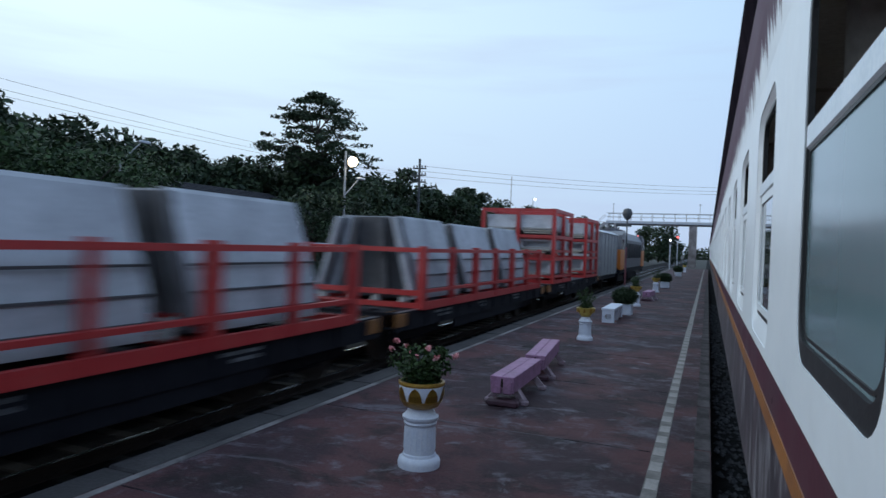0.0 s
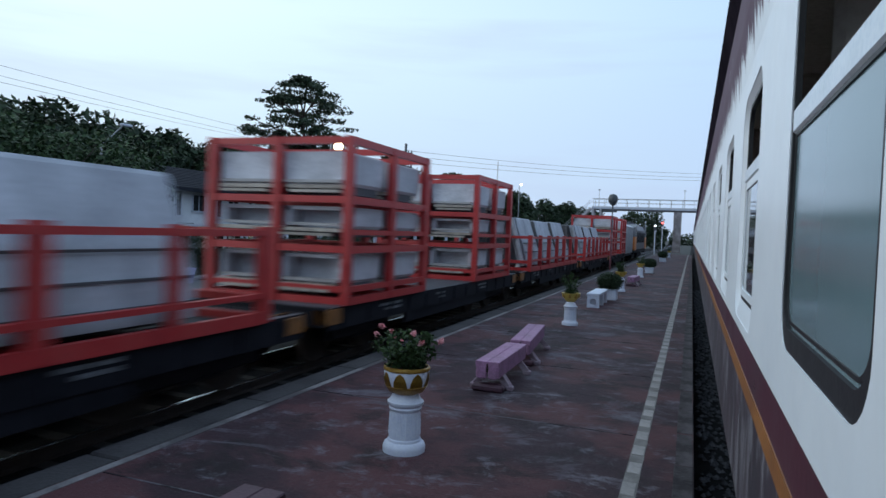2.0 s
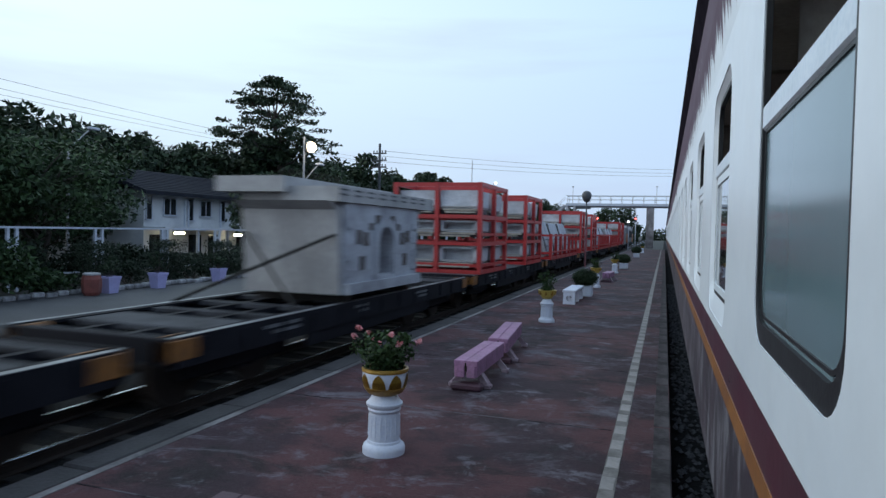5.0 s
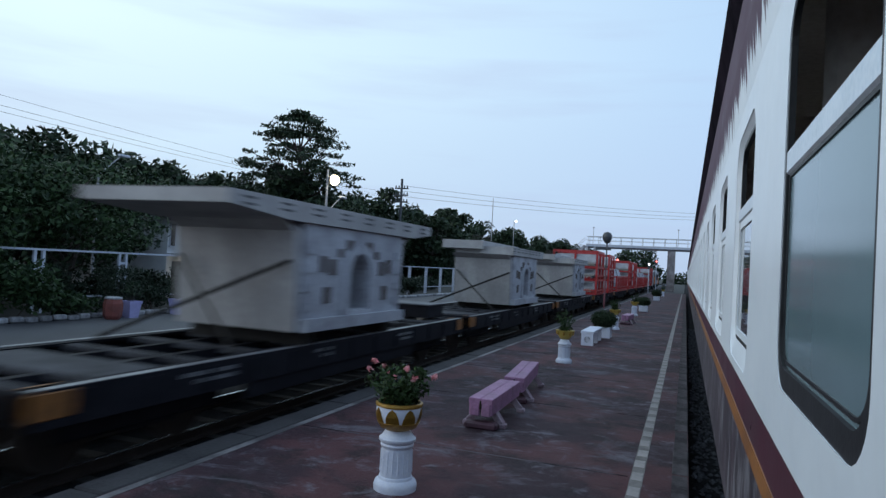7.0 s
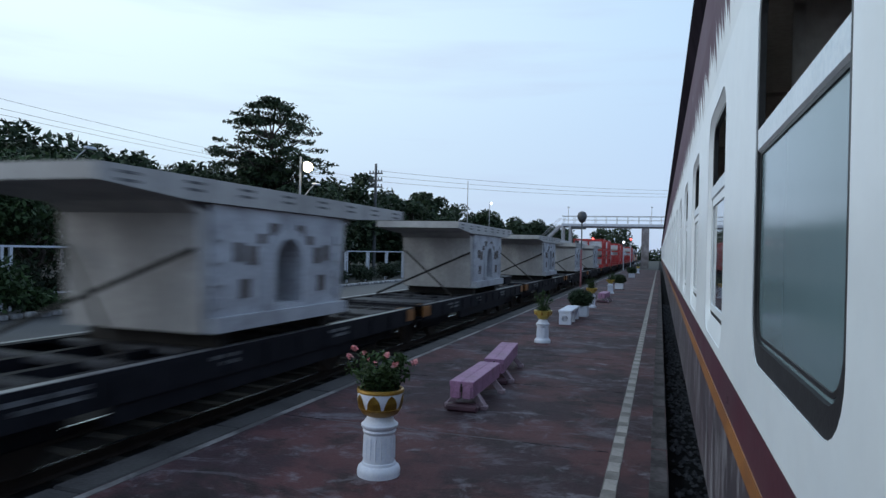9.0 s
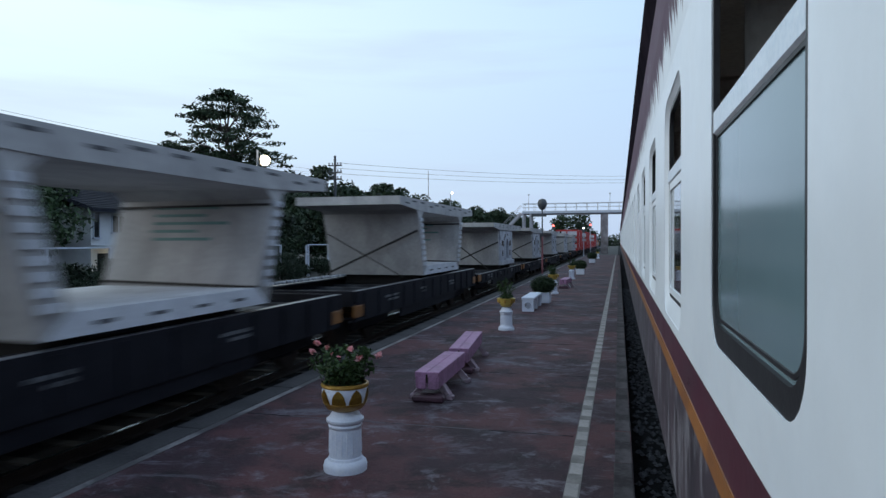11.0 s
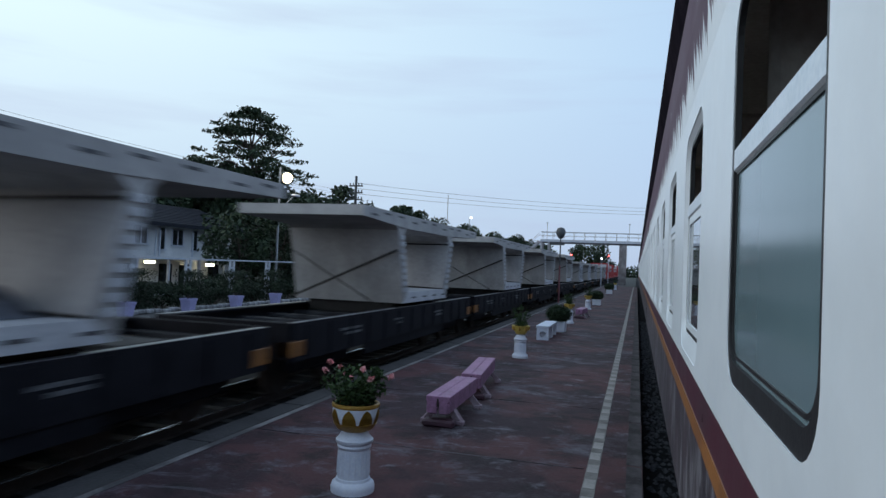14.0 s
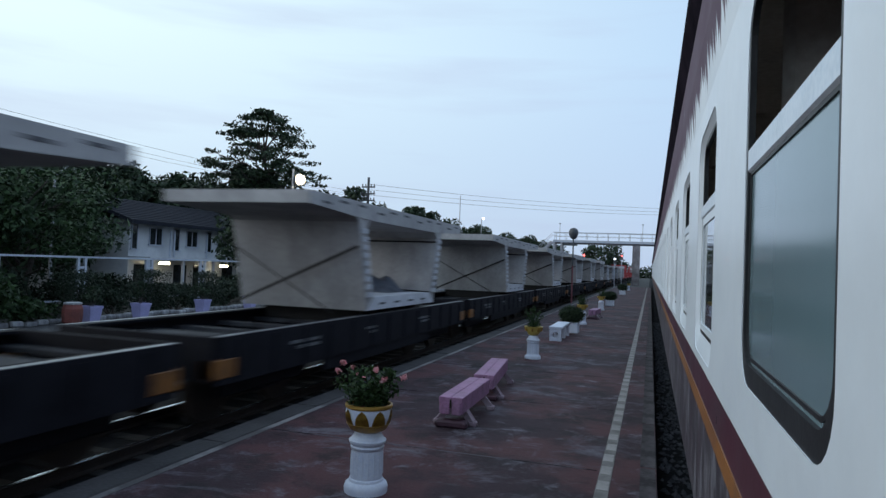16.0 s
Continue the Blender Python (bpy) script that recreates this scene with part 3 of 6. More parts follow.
for k in range(120):
    m = pose(-0.405 + rng.normal() * 0.004, 1.0 + 0.475 * k + rng.normal() * 0.02, 0.006, 0, 0, rng.normal() * 0.8)
    if first_dash is None:
        first_dash = part("paint_block", dash, M_LINE, bpy.data.objects["painted_line.001"])
        first_dash.matrix_basis = m
    else:
        ob = new("paint_block", first_dash.data)
        ob.parent = bpy.data.objects["painted_line.001"]
        ob.matrix_basis = m

M_JOINT = mat("worn_joint_mortar", (0.12, 0.11, 0.125), (0.016, 0.014, 0.016), rough=0.9, scale=1.3, fine=30, spread=(0.46, 0.56), spec=0.2)
for k in range(12):
    boxpart("joint", (-2.32, 3.75 + 2.95 * k, 0.0015), (3.66, 0.016, 0.004), M_JOINT, bpy.data.objects["platform"])

# the far platform with its stone edging
slab("far_platform", -15.95, -10.4, -20, 120, -0.62, -0.12, M_PAVING, "grey paved far platform with a low edge", "platform")
slab("garden_bed", -24.0, -16.05, -20, 120, -0.62, -0.06, M_GROUND, "earth bed of the station garden", "garden bed")


# ---------------------------------------------------------------- the standing coach
WALL_X = 0.20
BAY, WIN_W = 1.945, 1.015
SILL, HEAD, RAIL_LOW, RAIL_HIGH = 1.672, 2.72, 2.248, 2.316
SILL_B, HEAD_B = 1.56, 2.705
BAND_Z, TOP_Z = 1.515, 2.83


def rounded_rect(y0, y1, z0, z1, r, n=6, r_top=None):
    pts, low, top = [], r, r if r_top is None else r_top
    for cy, cz, a0, r in ((y1 - top, z1 - top, 0, top), (y0 + top, z1 - top, 90, top), (y0 + low, z0 + low, 180, low), (y1 - low, z0 + low, 270, low)):
        for k in range(n + 1):
            a = radians(a0 + 90 * k / n)
            pts.append((cy + r * math.cos(a), cz + r * math.sin(a)))
    return pts


def ring_plate(bm, outer, inner, x0, x1):
    """A plate between two outlines of equal length, with thickness."""
    n = len(outer)
    vs = [[bm.verts.new((x, p[0], p[1])) for p in loop] for x in (x0, x1) for loop in (outer, inner)]
    o0, i0, o1, i1 = vs
    for k in range(n):
        j = (k + 1) % n
        bm.faces.new((o0[k], o0[j], i0[j], i0[k]))
        bm.faces.new((o1[j], o1[k], i1[k], i1[j]))
        bm.faces.new((i0[k], i0[j], i1[j], i1[k]))
        bm.faces.new((o0[j], o0[k], o1[k], o1[j]))


def to_rect(loop, y0, y1, z0, z1):
    cy, cz = (y0 + y1) / 2, sum(p[1] for p in loop) / len(loop)
    out = []
    for y, z in loop:
        dy, dz = y - cy, z - cz
        k = min(((y1 if dy > 0 else y0) - cy) / dy if abs(dy) > 1e-9 else 1e9, ((z1 if dz > 0 else z0) - cz) / dz if abs(dz) > 1e-9 else 1e9)
        out.append((cy + dy * k, cz + dz * k))
    for corner in ((y0, z0), (y0, z1), (y1, z0), (y1, z1)):
        i = min(range(len(out)), key=lambda i: (out[i][0] - corner[0]) ** 2 + (out[i][1] - corner[1]) ** 2)
        out[i] = corner
    return out


def frosted_window(c, w0, w1):
    """A black-gasketed window with a frosted lower pane, nearly flush with the side."""
    win = new("window")
    win.parent = c
    bm = bmesh.new()
    ring_plate(bm, rounded_rect(w0 - 0.004, w1 + 0.004, SILL - 0.004, HEAD + 0.004, 0.134), rounded_rect(w0 + 0.024, w1 - 0.024, SILL + 0.055, HEAD - 0.012, 0.10), WALL_X + 0.003, WALL_X + 0.020)
    part("gasket", bm, M_RUBBER, win, "black rubber window gasket")
    bm = bmesh.new()
    prism(bm, rounded_rect(w0 + 0.03, w1 - 0.03, SILL + 0.055, RAIL_LOW, 0.10, r_top=0.006), WALL_X + 0.013, WALL_X + 0.019)
    part("pane", bm, M_BLIND, win, "frosted blue-grey lower pane")
    bm = bmesh.new()
    ring_plate(bm, rounded_rect(w0 + 0.040, w1 - 0.040, SILL + 0.066, RAIL_LOW, 0.085, r_top=0.006), rounded_rect(w0 + 0.050, w1 - 0.047, SILL + 0.075, RAIL_LOW - 0.009, 0.078, r_top=0.005), WALL_X + 0.009, WALL_X + 0.014)
    part("seal", bm, M_RUBBER, win)
    bm = bmesh.new()
    bbox(bm, (WALL_X + 0.014, (w0 + w1) / 2, (RAIL_LOW + RAIL_HIGH) / 2), (0.022, w1 - w0 - 0.03, RAIL_HIGH - RAIL_LOW), 0.006)
    part("rail_bar", bm, M_ALU, win, "bright metal bar on top of the pane")


def recessed_window(c, w0, w1):
    """A window set back behind a white sloping reveal, its lower sash of clear glass."""
    win = new("window")
    win.parent = c
    z0, z1 = SILL_B + 0.085, HEAD_B - 0.03
    hole = rounded_rect(w0, w1, SILL_B, HEAD_B, 0.13, r_top=0.17)
    inner = rounded_rect(w0 + 0.012, w1 - 0.014, z0, z1, 0.10, r_top=0.15)
    bm = bmesh.new()
    loops = [[bm.verts.new((x, p[0], p[1])) for p in lp] for x, lp in ((WALL_X + 0.003, hole), (WALL_X + 0.026, inner), (WALL_X + 0.026, hole))]
    for a, b in ((0, 1), (1, 2), (2, 0)):
        for k in range(len(hole)):
            q = (k + 1) % len(hole)
            bm.faces.new((loops[a][k], loops[a][q], loops[b][q], loops[b][k]))
    part("reveal", bm, M_WHITE, win, "white sloping window reveal", rounded=True)
    bm = bmesh.new()
    ring_plate(bm, inner, rounded_rect(w0 + 0.034, w1 - 0.060, z0 + 0.022, z1 - 0.02, 0.08), WALL_X + 0.023, WALL_X + 0.045)
    part("gasket", bm, M_RUBBER, win, "black rubber window gasket")
    bm = bmesh.new()
    ring_plate(bm, rounded_rect(w0 + 0.034, w1 - 0.085, z0 + 0.022, RAIL_LOW + 0.02, 0.03), rounded_rect(w0 + 0.080, w1 - 0.125, z0 + 0.055, RAIL_LOW - 0.02, 0.02), WALL_X + 0.020, WALL_X + 0.036)
    part("sash", bm, M_WHITE, win, "white sash of the lower pane")
    bm = bmesh.new()
    prism(bm, rounded_rect(w0 + 0.078, w1 - 0.123, z0 + 0.053, RAIL_LOW - 0.018, 0.02), WALL_X + 0.026, WALL_X + 0.031)
    part("pane", bm, M_CLEAR, win, "clear lower pane")
    bm = bmesh.new()
    bbox(bm, (WALL_X + 0.028, (w0 + w1) / 2, (RAIL_LOW + RAIL_HIGH) / 2 + 0.02), (0.03, WIN_W - 0.09, RAIL_HIGH - RAIL_LOW), 0.006)
    part("rail_bar", bm, M_ALU, win, "bright metal bar on top of the pane")


def make_coach(y0, bays, frosted=()):
    """A coach whose near side stands at WALL_X; y0 is the start of its first window."""
    gap = BAY - WIN_W
    c = thing("passenger_coach", pose(0, y0 - gap / 2, 0), "white and maroon passenger coach with an orange stripe, at the platform", "train coach", "standing coaches")
    length = bays * BAY
    e0, e1 = -0.30, length + 0.30
    for k in range(bays):
        a = k * BAY
        w0, w1 = a + gap / 2, a + gap / 2 + WIN_W
        if k in frosted:
            w0 += 0.032
        hole = rounded_rect(w0, w1, SILL, HEAD, 0.13) if k in frosted else rounded_rect(w0, w1, SILL_B, HEAD_B, 0.13, r_top=0.17)
        bm = bmesh.new()
        ring_plate(bm, to_rect(hole, a, a + BAY, BAND_Z, TOP_Z), hole, WALL_X, WALL_X + 0.018)
        part("side_panel", bm, M_WHITE, c)
        (frosted_window if k in frosted else recessed_window)(c, w0, w1)
        bm = bmesh.new()
        bbox(bm, (WALL_X + 0.49, a + BAY - 0.30, 1.95), (0.75, 0.07, 1.9), 0.03)
        part("partition", bm, M_INSIDE, c, "brown partition beside the seats")
    for w, z0, z1, dx, mt, nm, lb in ((0.05, 1.375, BAND_Z, 0.0, M_MAROON, "maroon_band", "dark maroon band"),
                                      (0.05, 1.305, 1.375, -0.003, M_ORANGE_LINE, "orange_stripe", "thin orange stripe"),
                                      (0.05, 0.80, 1.305, 0.0, M_LOWER, "lower_side", "dirty dark lower side")):
        boxpart(nm, (WALL_X + 0.025 + dx, length / 2, (z0 + z1) / 2), (w, e1 - e0, z1 - z0), mt, c, lb)
    for ya, yb in ((e0, 0.0), (length, e1)):
        boxpart("end_panel", (WALL_X + 0.025, (ya + yb) / 2, (BAND_Z + TOP_Z) / 2), (0.05, yb - ya, TOP_Z - BAND_Z), M_WHITE, c)
    # upper side, leaning out a little to the gutter
    bm = bmesh.new()
    prism(bm, [(WALL_X, TOP_Z), (WALL_X - 0.022, 3.16), (WALL_X + 0.05, 3.16), (WALL_X + 0.05, TOP_Z)], e0, e1, "y")
    part("letter_board", bm, M_PEEL, c, "white letter board with maroon paint runs")
    bm = bmesh.new()
    prism(bm, [(WALL_X - 0.022, 3.16), (WALL_X - 0.01, 3.55), (WALL_X + 0.05, 3.55), (WALL_X + 0.05, 3.16)], e0, e1, "y")
    part("upper_band", bm, M_PEEL, c, "streaked maroon band under the gutter")
    bm = bmesh.new()
    prism(bm, [(WALL_X - 0.012, 3.53), (WALL_X - 0.055, 3.68), (WALL_X - 0.062, 3.77), (WALL_X - 0.03, 3.81), (WALL_X + 0.06, 3.81), (WALL_X + 0.06, 3.53)], e0, e1, "y")
    part("gutter", bm, M_ROOF, c, "black roof gutter")
    bm = bmesh.new()
    arc = [(WALL_X + 0.0 + (2.8) * k / 12, 3.79 + 0.30 * math.sin(math.pi * k / 12) ** 0.7) for k in range(13)]
    prism(bm, arc + [(p[0], p[1] - 0.05) for p in arc[::-1]], e0, e1, "y")
    part("roof", bm, M_ROOF, c)
    boxpart("floor", (WALL_X + 1.42, length / 2, 0.86), (2.72, e1 - e0, 0.10), M_INSIDE, c)
    boxpart("far_side", (WALL_X + 2.80, length / 2, 2.27), (0.05, e1 - e0, 3.0), M_INSIDE, c)
    boxpart("inner_ceiling", (WALL_X + 1.42, length / 2, 3.15), (2.72, e1 - e0, 0.04), M_INSIDE, c)
    for ye in (e0 + 0.03, e1 - 0.03):
        boxpart("end_wall", (WALL_X + 1.42, ye, 2.15), (2.7, 0.06, 2.7), M_MAROON, c)
    boxpart("underframe", (WALL_X + 1.4, length / 2, 0.68), (2.4, length, 0.22), M_RUSTY, c)
    for yb in (2.6, length - 2.6):
        bm = bmesh.new()
        bbox(bm, (WALL_X + 1.45, yb, 0.22), (2.0, 2.6, 0.28), 0.04)
        for yy in (-0.95, 0.95):
            for xx in (-0.5, 0.5):
                rod(bm, (WALL_X + 1.45 + xx - 0.06, yb + yy, 0.12), (WALL_X + 1.45 + xx + 0.06, yb + yy, 0.12), 0.42, 20)
        part("bogie", bm, M_RUSTY, c)
    return c


coach = make_coach(1.025 - 2 * BAY, 10, (0, 1, 2))
pitch = 10 * BAY + 0.85
next_coach = make_coach(1.025 - 2 * BAY + pitch, 10)
for k in range(2, 6):
    copy_thing(next_coach, pose(0, coach.location.y + pitch * k, 0))
copy_thing(coach, pose(0, coach.location.y - pitch, 0))


# ---------------------------------------------------------------- things on the platform
PED = [(0.185, 0.0), (0.188, 0.045), (0.178, 0.075), (0.15, 0.095), (0.145, 0.115), (0.138, 0.12), (0.132, 0.36), (0.138, 0.365), (0.146, 0.385),
       (0.138, 0.40), (0.150, 0.412), (0.160, 0.425), (0.160, 0.442), (0.146, 0.450), (0.124, 0.480), (0.110, 0.505), (0.10, 0.525)]


def make_planter(x, y, h, kind, seed):
    rng = np.random.default_rng(seed)
    white_bowl = kind == "lotus"
    p = thing("flower_planter", pose(x, y, 0), "white fluted pedestal planter with gold lotus bowl and pink flowers" if white_bowl else
              "white pedestal planter with a yellow bowl and a thin leafy shrub", "planter", "planters along the platform")
    k = h / 0.75
    bm = bmesh.new()
    lathe(bm, [(r * k, z * k) for r, z in PED], 28)
    ped = part("pedestal", bm, M_POT_WHITE, p, rounded=True)
    for a in range(18):
        an = 2 * math.pi * a / 18
        bm = bmesh.new()
        rod(bm, (0.134 * k * math.cos(an), 0.134 * k * math.sin(an), 0.15 * k), (0.130 * k * math.cos(an), 0.130 * k * math.sin(an), 0.34 * k), 0.009, 5)
        part("flute", bm, M_POT_WHITE, ped)
    bm = bmesh.new()
    if white_bowl:
        lathe(bm, [(0.10, 0.512), (0.15, 0.535), (0.182, 0.585), (0.197, 0.645), (0.197, 0.70), (0.195, 0.722), (0.190, 0.728), (0.18, 0.70)], 32)
        bowl = part("bowl", bm, M_POT_WHITE, p, "white bowl with gold lotus petals", rounded=True)
        bm = bmesh.new()
        lathe(bm, [(0.10, 0.508), (0.154, 0.533), (0.188, 0.585), (0.184, 0.588), (0.14, 0.56)], 32)
        part("base_cup", bm, M_GOLD, bowl, "gold lower cup", rounded=True)
        for a in range(8):
            an = 2 * math.pi * (a + 0.15) / 8
            bm = bmesh.new()
            rows = []
            for i in range(9):
                t = i / 8
                z = 0.532 + 0.180 * t
                r = np.interp(z, [0.512, 0.535, 0.585, 0.645, 0.70, 0.725], [0.10, 0.15, 0.182, 0.197, 0.197, 0.193]) + 0.004
                half = 0.345 * max(0.0, 1 - t ** 2.6) ** 0.7 + 0.004
                rows.append([bm.verts.new((r * math.cos(an + half * s), r * math.sin(an + half * s), z)) for s in (-1, -0.5, 0, 0.5, 1)])
            for q, w in zip(rows, rows[1:]):
                for i in range(4):
                    bm.faces.new((q[i], q[i + 1], w[i + 1], w[i]))
            made = bmesh.ops.solidify(bm, geom=bm.faces[:], thickness=0.006)
            part("petal", bm, M_GOLD, bowl, "gold painted lotus petal")
        bm = bmesh.new()
        lathe(bm, [(0.186, 0.714), (0.203, 0.719), (0.206, 0.730), (0.203, 0.746), (0.190, 0.752), (0.178, 0.745), (0.178, 0.72)], 32)
        part("rim", bm, M_GOLD, bowl, "gold rim")
    else:
        lathe(bm, [(0.085 * k, h - 0.19), (0.11, h - 0.17), (0.16, h - 0.09), (0.19, h - 0.02), (0.205, h), (0.18, h), (0.16, h - 0.03)], 20)
        bowl = part("bowl", bm, M_YELLOW, p, "yellow bowl with brown points", rounded=True)
        for a in range(8):
            an = 2 * math.pi * a / 8
            bm = bmesh.new()
            rod(bm, (0.165 * math.cos(an), 0.165 * math.sin(an), h - 0.09), (0.198 * math.cos(an), 0.198 * math.sin(an), h - 0.015), 0.03, 5, 0.004)
            part("point", bm, M_GOLD, bowl)
    bm = bmesh.new()
    lathe(bm, [(0.165, h - 0.05), (0.17, h - 0.03), (0.10, h - 0.015)], 16)
    part("soil", bm, M_SOIL, p)
    bm = bmesh.new()
    tips = []
    spread = 0.29 if white_bowl else 0.20
    tall = 0.30 if white_bowl else 0.40
    for _ in range(26):
        an, rr = rng.uniform(0, 2 * math.pi), rng.uniform(0.2, 1) ** 0.6 * spread
        tip = (rr * math.cos(an), rr * math.sin(an), h + tall * rng.uniform(0.45, 1.12) * (1 - 0.35 * (rr / spread) ** 2))
        tips.append(tip)
        limb(bm, (tip[0] * 0.15, tip[1] * 0.15, h - 0.02), tip, 0.006, 0.003, rng, 2, 0.06)
    part("stem", bm, M_LEAF, p)
    cs = tips + [(t[0] * 0.6, t[1] * 0.6, h + (t[2] - h) * 0.55) for t in tips]
    cs += [(t[0] * 0.55, t[1] * 0.55, h + 0.03) for t in tips]
    leaves("foliage", M_LEAF, p, cs, [0.072 if white_bowl else 0.06] * len(cs), 1750 if white_bowl else 520, 0.025, rng, 0.9)
    if white_bowl:
        fl = []
        for _ in range(9):
            an, rr = rng.uniform(0, 2 * math.pi), spread * rng.uniform(0.7, 1.22)
            fl.append((rr * math.cos(an), rr * math.sin(an), h + rng.uniform(0.10, 0.36)))
        for f in fl:
            leaves("blossom", M_PETAL, p, [f], [0.028], 26, 0.019, rng, 0.8)
    return p


def make_mauve_bench(x, y, length, turn=0.0, paint=None):
    M_PINK = paint or M_MAUVE
    b = thing("platform_bench", pose(x, y, 0, 0, 0, turn), "dark maroon concrete bench with splayed feet" if paint else "mauve painted concrete bench with splayed feet, worn at the edges", "bench", "mauve benches")
    bm = bmesh.new()
    box(bm, (0.0, -length / 2 + 0.006, 0.30), (0.02, 0.02, 0.10))
    part("split", bm, M_SOIL, b, "dark split in the bench end")
    for k in (-1, 1):
        bm = bmesh.new()
        bbox(bm, (k * 0.075, 0, 0.345), (0.1485, length, 0.07), 0.008)
        part("plank", bm, M_PINK, b)
        bm = bmesh.new()
        bbox(bm, (k * 0.132, 0, 0.25), (0.028, length * 0.98, 0.15), 0.01)
        part("apron", bm, M_PINK, b)
        bm = bmesh.new()
        bbox(bm, (k * 0.068, -length / 2 + 0.02, 0.245), (0.118, 0.04, 0.16), 0.014)
        part("end_block", bm, M_PINK, b)
        for e in (-1, 1):
            yy = e * (length / 2 - 0.28)
            bm = bmesh.new()
            beam(bm, (k * 0.09, yy, 0.20), (k * 0.215, yy + e * 0.03, 0.045), 0.085, 0.075)
            bbox(bm, (k * 0.225, yy + e * 0.03, 0.03), (0.10, 0.11, 0.06), 0.012)
            part("leg", bm, paint or M_BRACE, b, "" if paint else "worn pale brace and foot")
    bm = bmesh.new()
    bbox(bm, (0, -length / 2 + 0.10, 0.045), (0.40, 0.17, 0.09), 0.025)
    part("foot_plate", bm, M_DARKPINK, b, "worn dark foot plate")
    return b


def make_white_bench(x, y, length):
    b = thing("stone_bench", pose(x, y, 0), "white concrete bench with round holes in its block legs", "bench")
    bm = bmesh.new()
    bbox(bm, (0, 0, 0.36), (0.36, length, 0.07), 0.012)
    part("seat", bm, M_POT_WHITE, b)
    for k in range(3):
        yy = -length / 2 + 0.10 + k * (length - 0.20) / 2
        inner = [(0.085 * math.cos(2 * math.pi * q / 24), 0.165 + 0.085 * math.sin(2 * math.pi * q / 24)) for q in range(24)]
        outer = to_rect(inner, -0.16, 0.16, 0.0, 0.325)
        bm = bmesh.new()
        n = len(outer)
        front = [[bm.verts.new((p[0], v, p[1])) for p in lp] for v in (yy - 0.09, yy + 0.09) for lp in (outer, inner)]
        for i in range(n):
            j = (i + 1) % n
            bm.faces.new((front[0][i], front[0][j], front[1][j], front[1][i]))
            bm.faces.new((front[2][j], front[2][i], front[3][i], front[3][j]))
            bm.faces.new((front[1][i], front[1][j], front[3][j], front[3][i]))
            bm.faces.new((front[0][j], front[0][i], front[2][i], front[2][j]))
        part("leg_block", bm, M_POT_WHITE, b)
    return b


def make_bush_pot(x, y, s, seed):
    rng = np.random.default_rng(seed)
    p = thing("clipped_bush", pose(x, y, 0), "round clipped dark green bush in a white square pot", "potted bush", "clipped bushes")
    bm = bmesh.new()
    bbox(bm, (0, 0, 0.17 * s), (0.46 * s, 0.46 * s, 0.34 * s), 0.02)
    part("pot", bm, M_POT_WHITE, p)
    leaves("foliage", M_TREE, p, [(0, 0, 0.56 * s)], [[0.42 * s, 0.42 * s, 0.30 * s]], 3600, 0.03, rng)
    leaves("inner_foliage", M_TREE, p, [(0, 0, 0.56 * s)], [[0.35 * s, 0.35 * s, 0.25 * s]], 1400, 0.05, rng)
    return p


make_planter(-2.325, 5.27, 0.75, "lotus", 3)
make_planter(-2.44, 14.33, 0.70, "yellow", 4)
make_planter(-2.37, 24.4, 0.72, "yellow", 5)
make_planter(-2.36, 33.9, 0.70, "yellow", 6)
make_planter(-2.25, 74.0, 0.72, "yellow", 7)
make_mauve_bench(-2.30, 8.38, 1.52, 1.0)
make_mauve_bench(-2.41, 10.33, 1.86, 5.5)
make_mauve_bench(-2.34, 2.45, 1.62, 0.0, M_DARKPINK)
make_mauve_bench(-2.20, 28.0, 1.6, -3.0)
make_white_bench(-2.48, 19.1, 1.9)
make_bush_pot(-2.36, 20.9, 1.0, 8)
make_bush_pot(-2.20, 38.7, 1.0, 9)
make_bush_pot(-2.30, 59.0, 1.1, 10)

# tall post with a round board
post = thing("round_board_post", pose(-4.43, 39.2, 0), "tall faded red post with a round dark board on top", "sign post")
bm = bmesh.new()
rod(bm, (0, 0, 0), (0, 0, 2.2), 0.05, 10)
part("lower_pole", bm, M_POLE_PINK, post, "faded red lower pole")
bm = bmesh.new()
rod(bm, (0, 0, 2.2), (0, 0, 3.9), 0.04, 10)
part("upper_pole", bm, M_SIGN, post)
bm = bmesh.new()
lathe(bm, [(0.02, -0.42), (0.16, -0.34), (0.27, -0.12), (0.28, 0.05), (0.20, 0.22), (0.05, 0.28)], 18, (0, 0, 4.17))
part("round_board", bm, M_SIGN, post, "dark round board", rounded=True)

# ---------------------------------------------------------------- freight train
# metres run by the train: steady, slowing a little towards the end
SPEED_ROWS = [(k * 0.5, 10.93 * k * 0.5 - 0.15 - 0.0135 * max(0.0, k * 0.5 - 9.0) ** 2) for k in range(33)]
WAGON_PITCH = 11.85
WAGON_ZERO = 16.15
moving = []


def on_track(s, z=RAIL_Z):
    return pose(TRACK_X, s, z)


def carried_by_train(ob, s, z=RAIL_Z):
    ob.matrix_basis = on_track(s, z)
    moving.append((ob, s, z))
    return ob


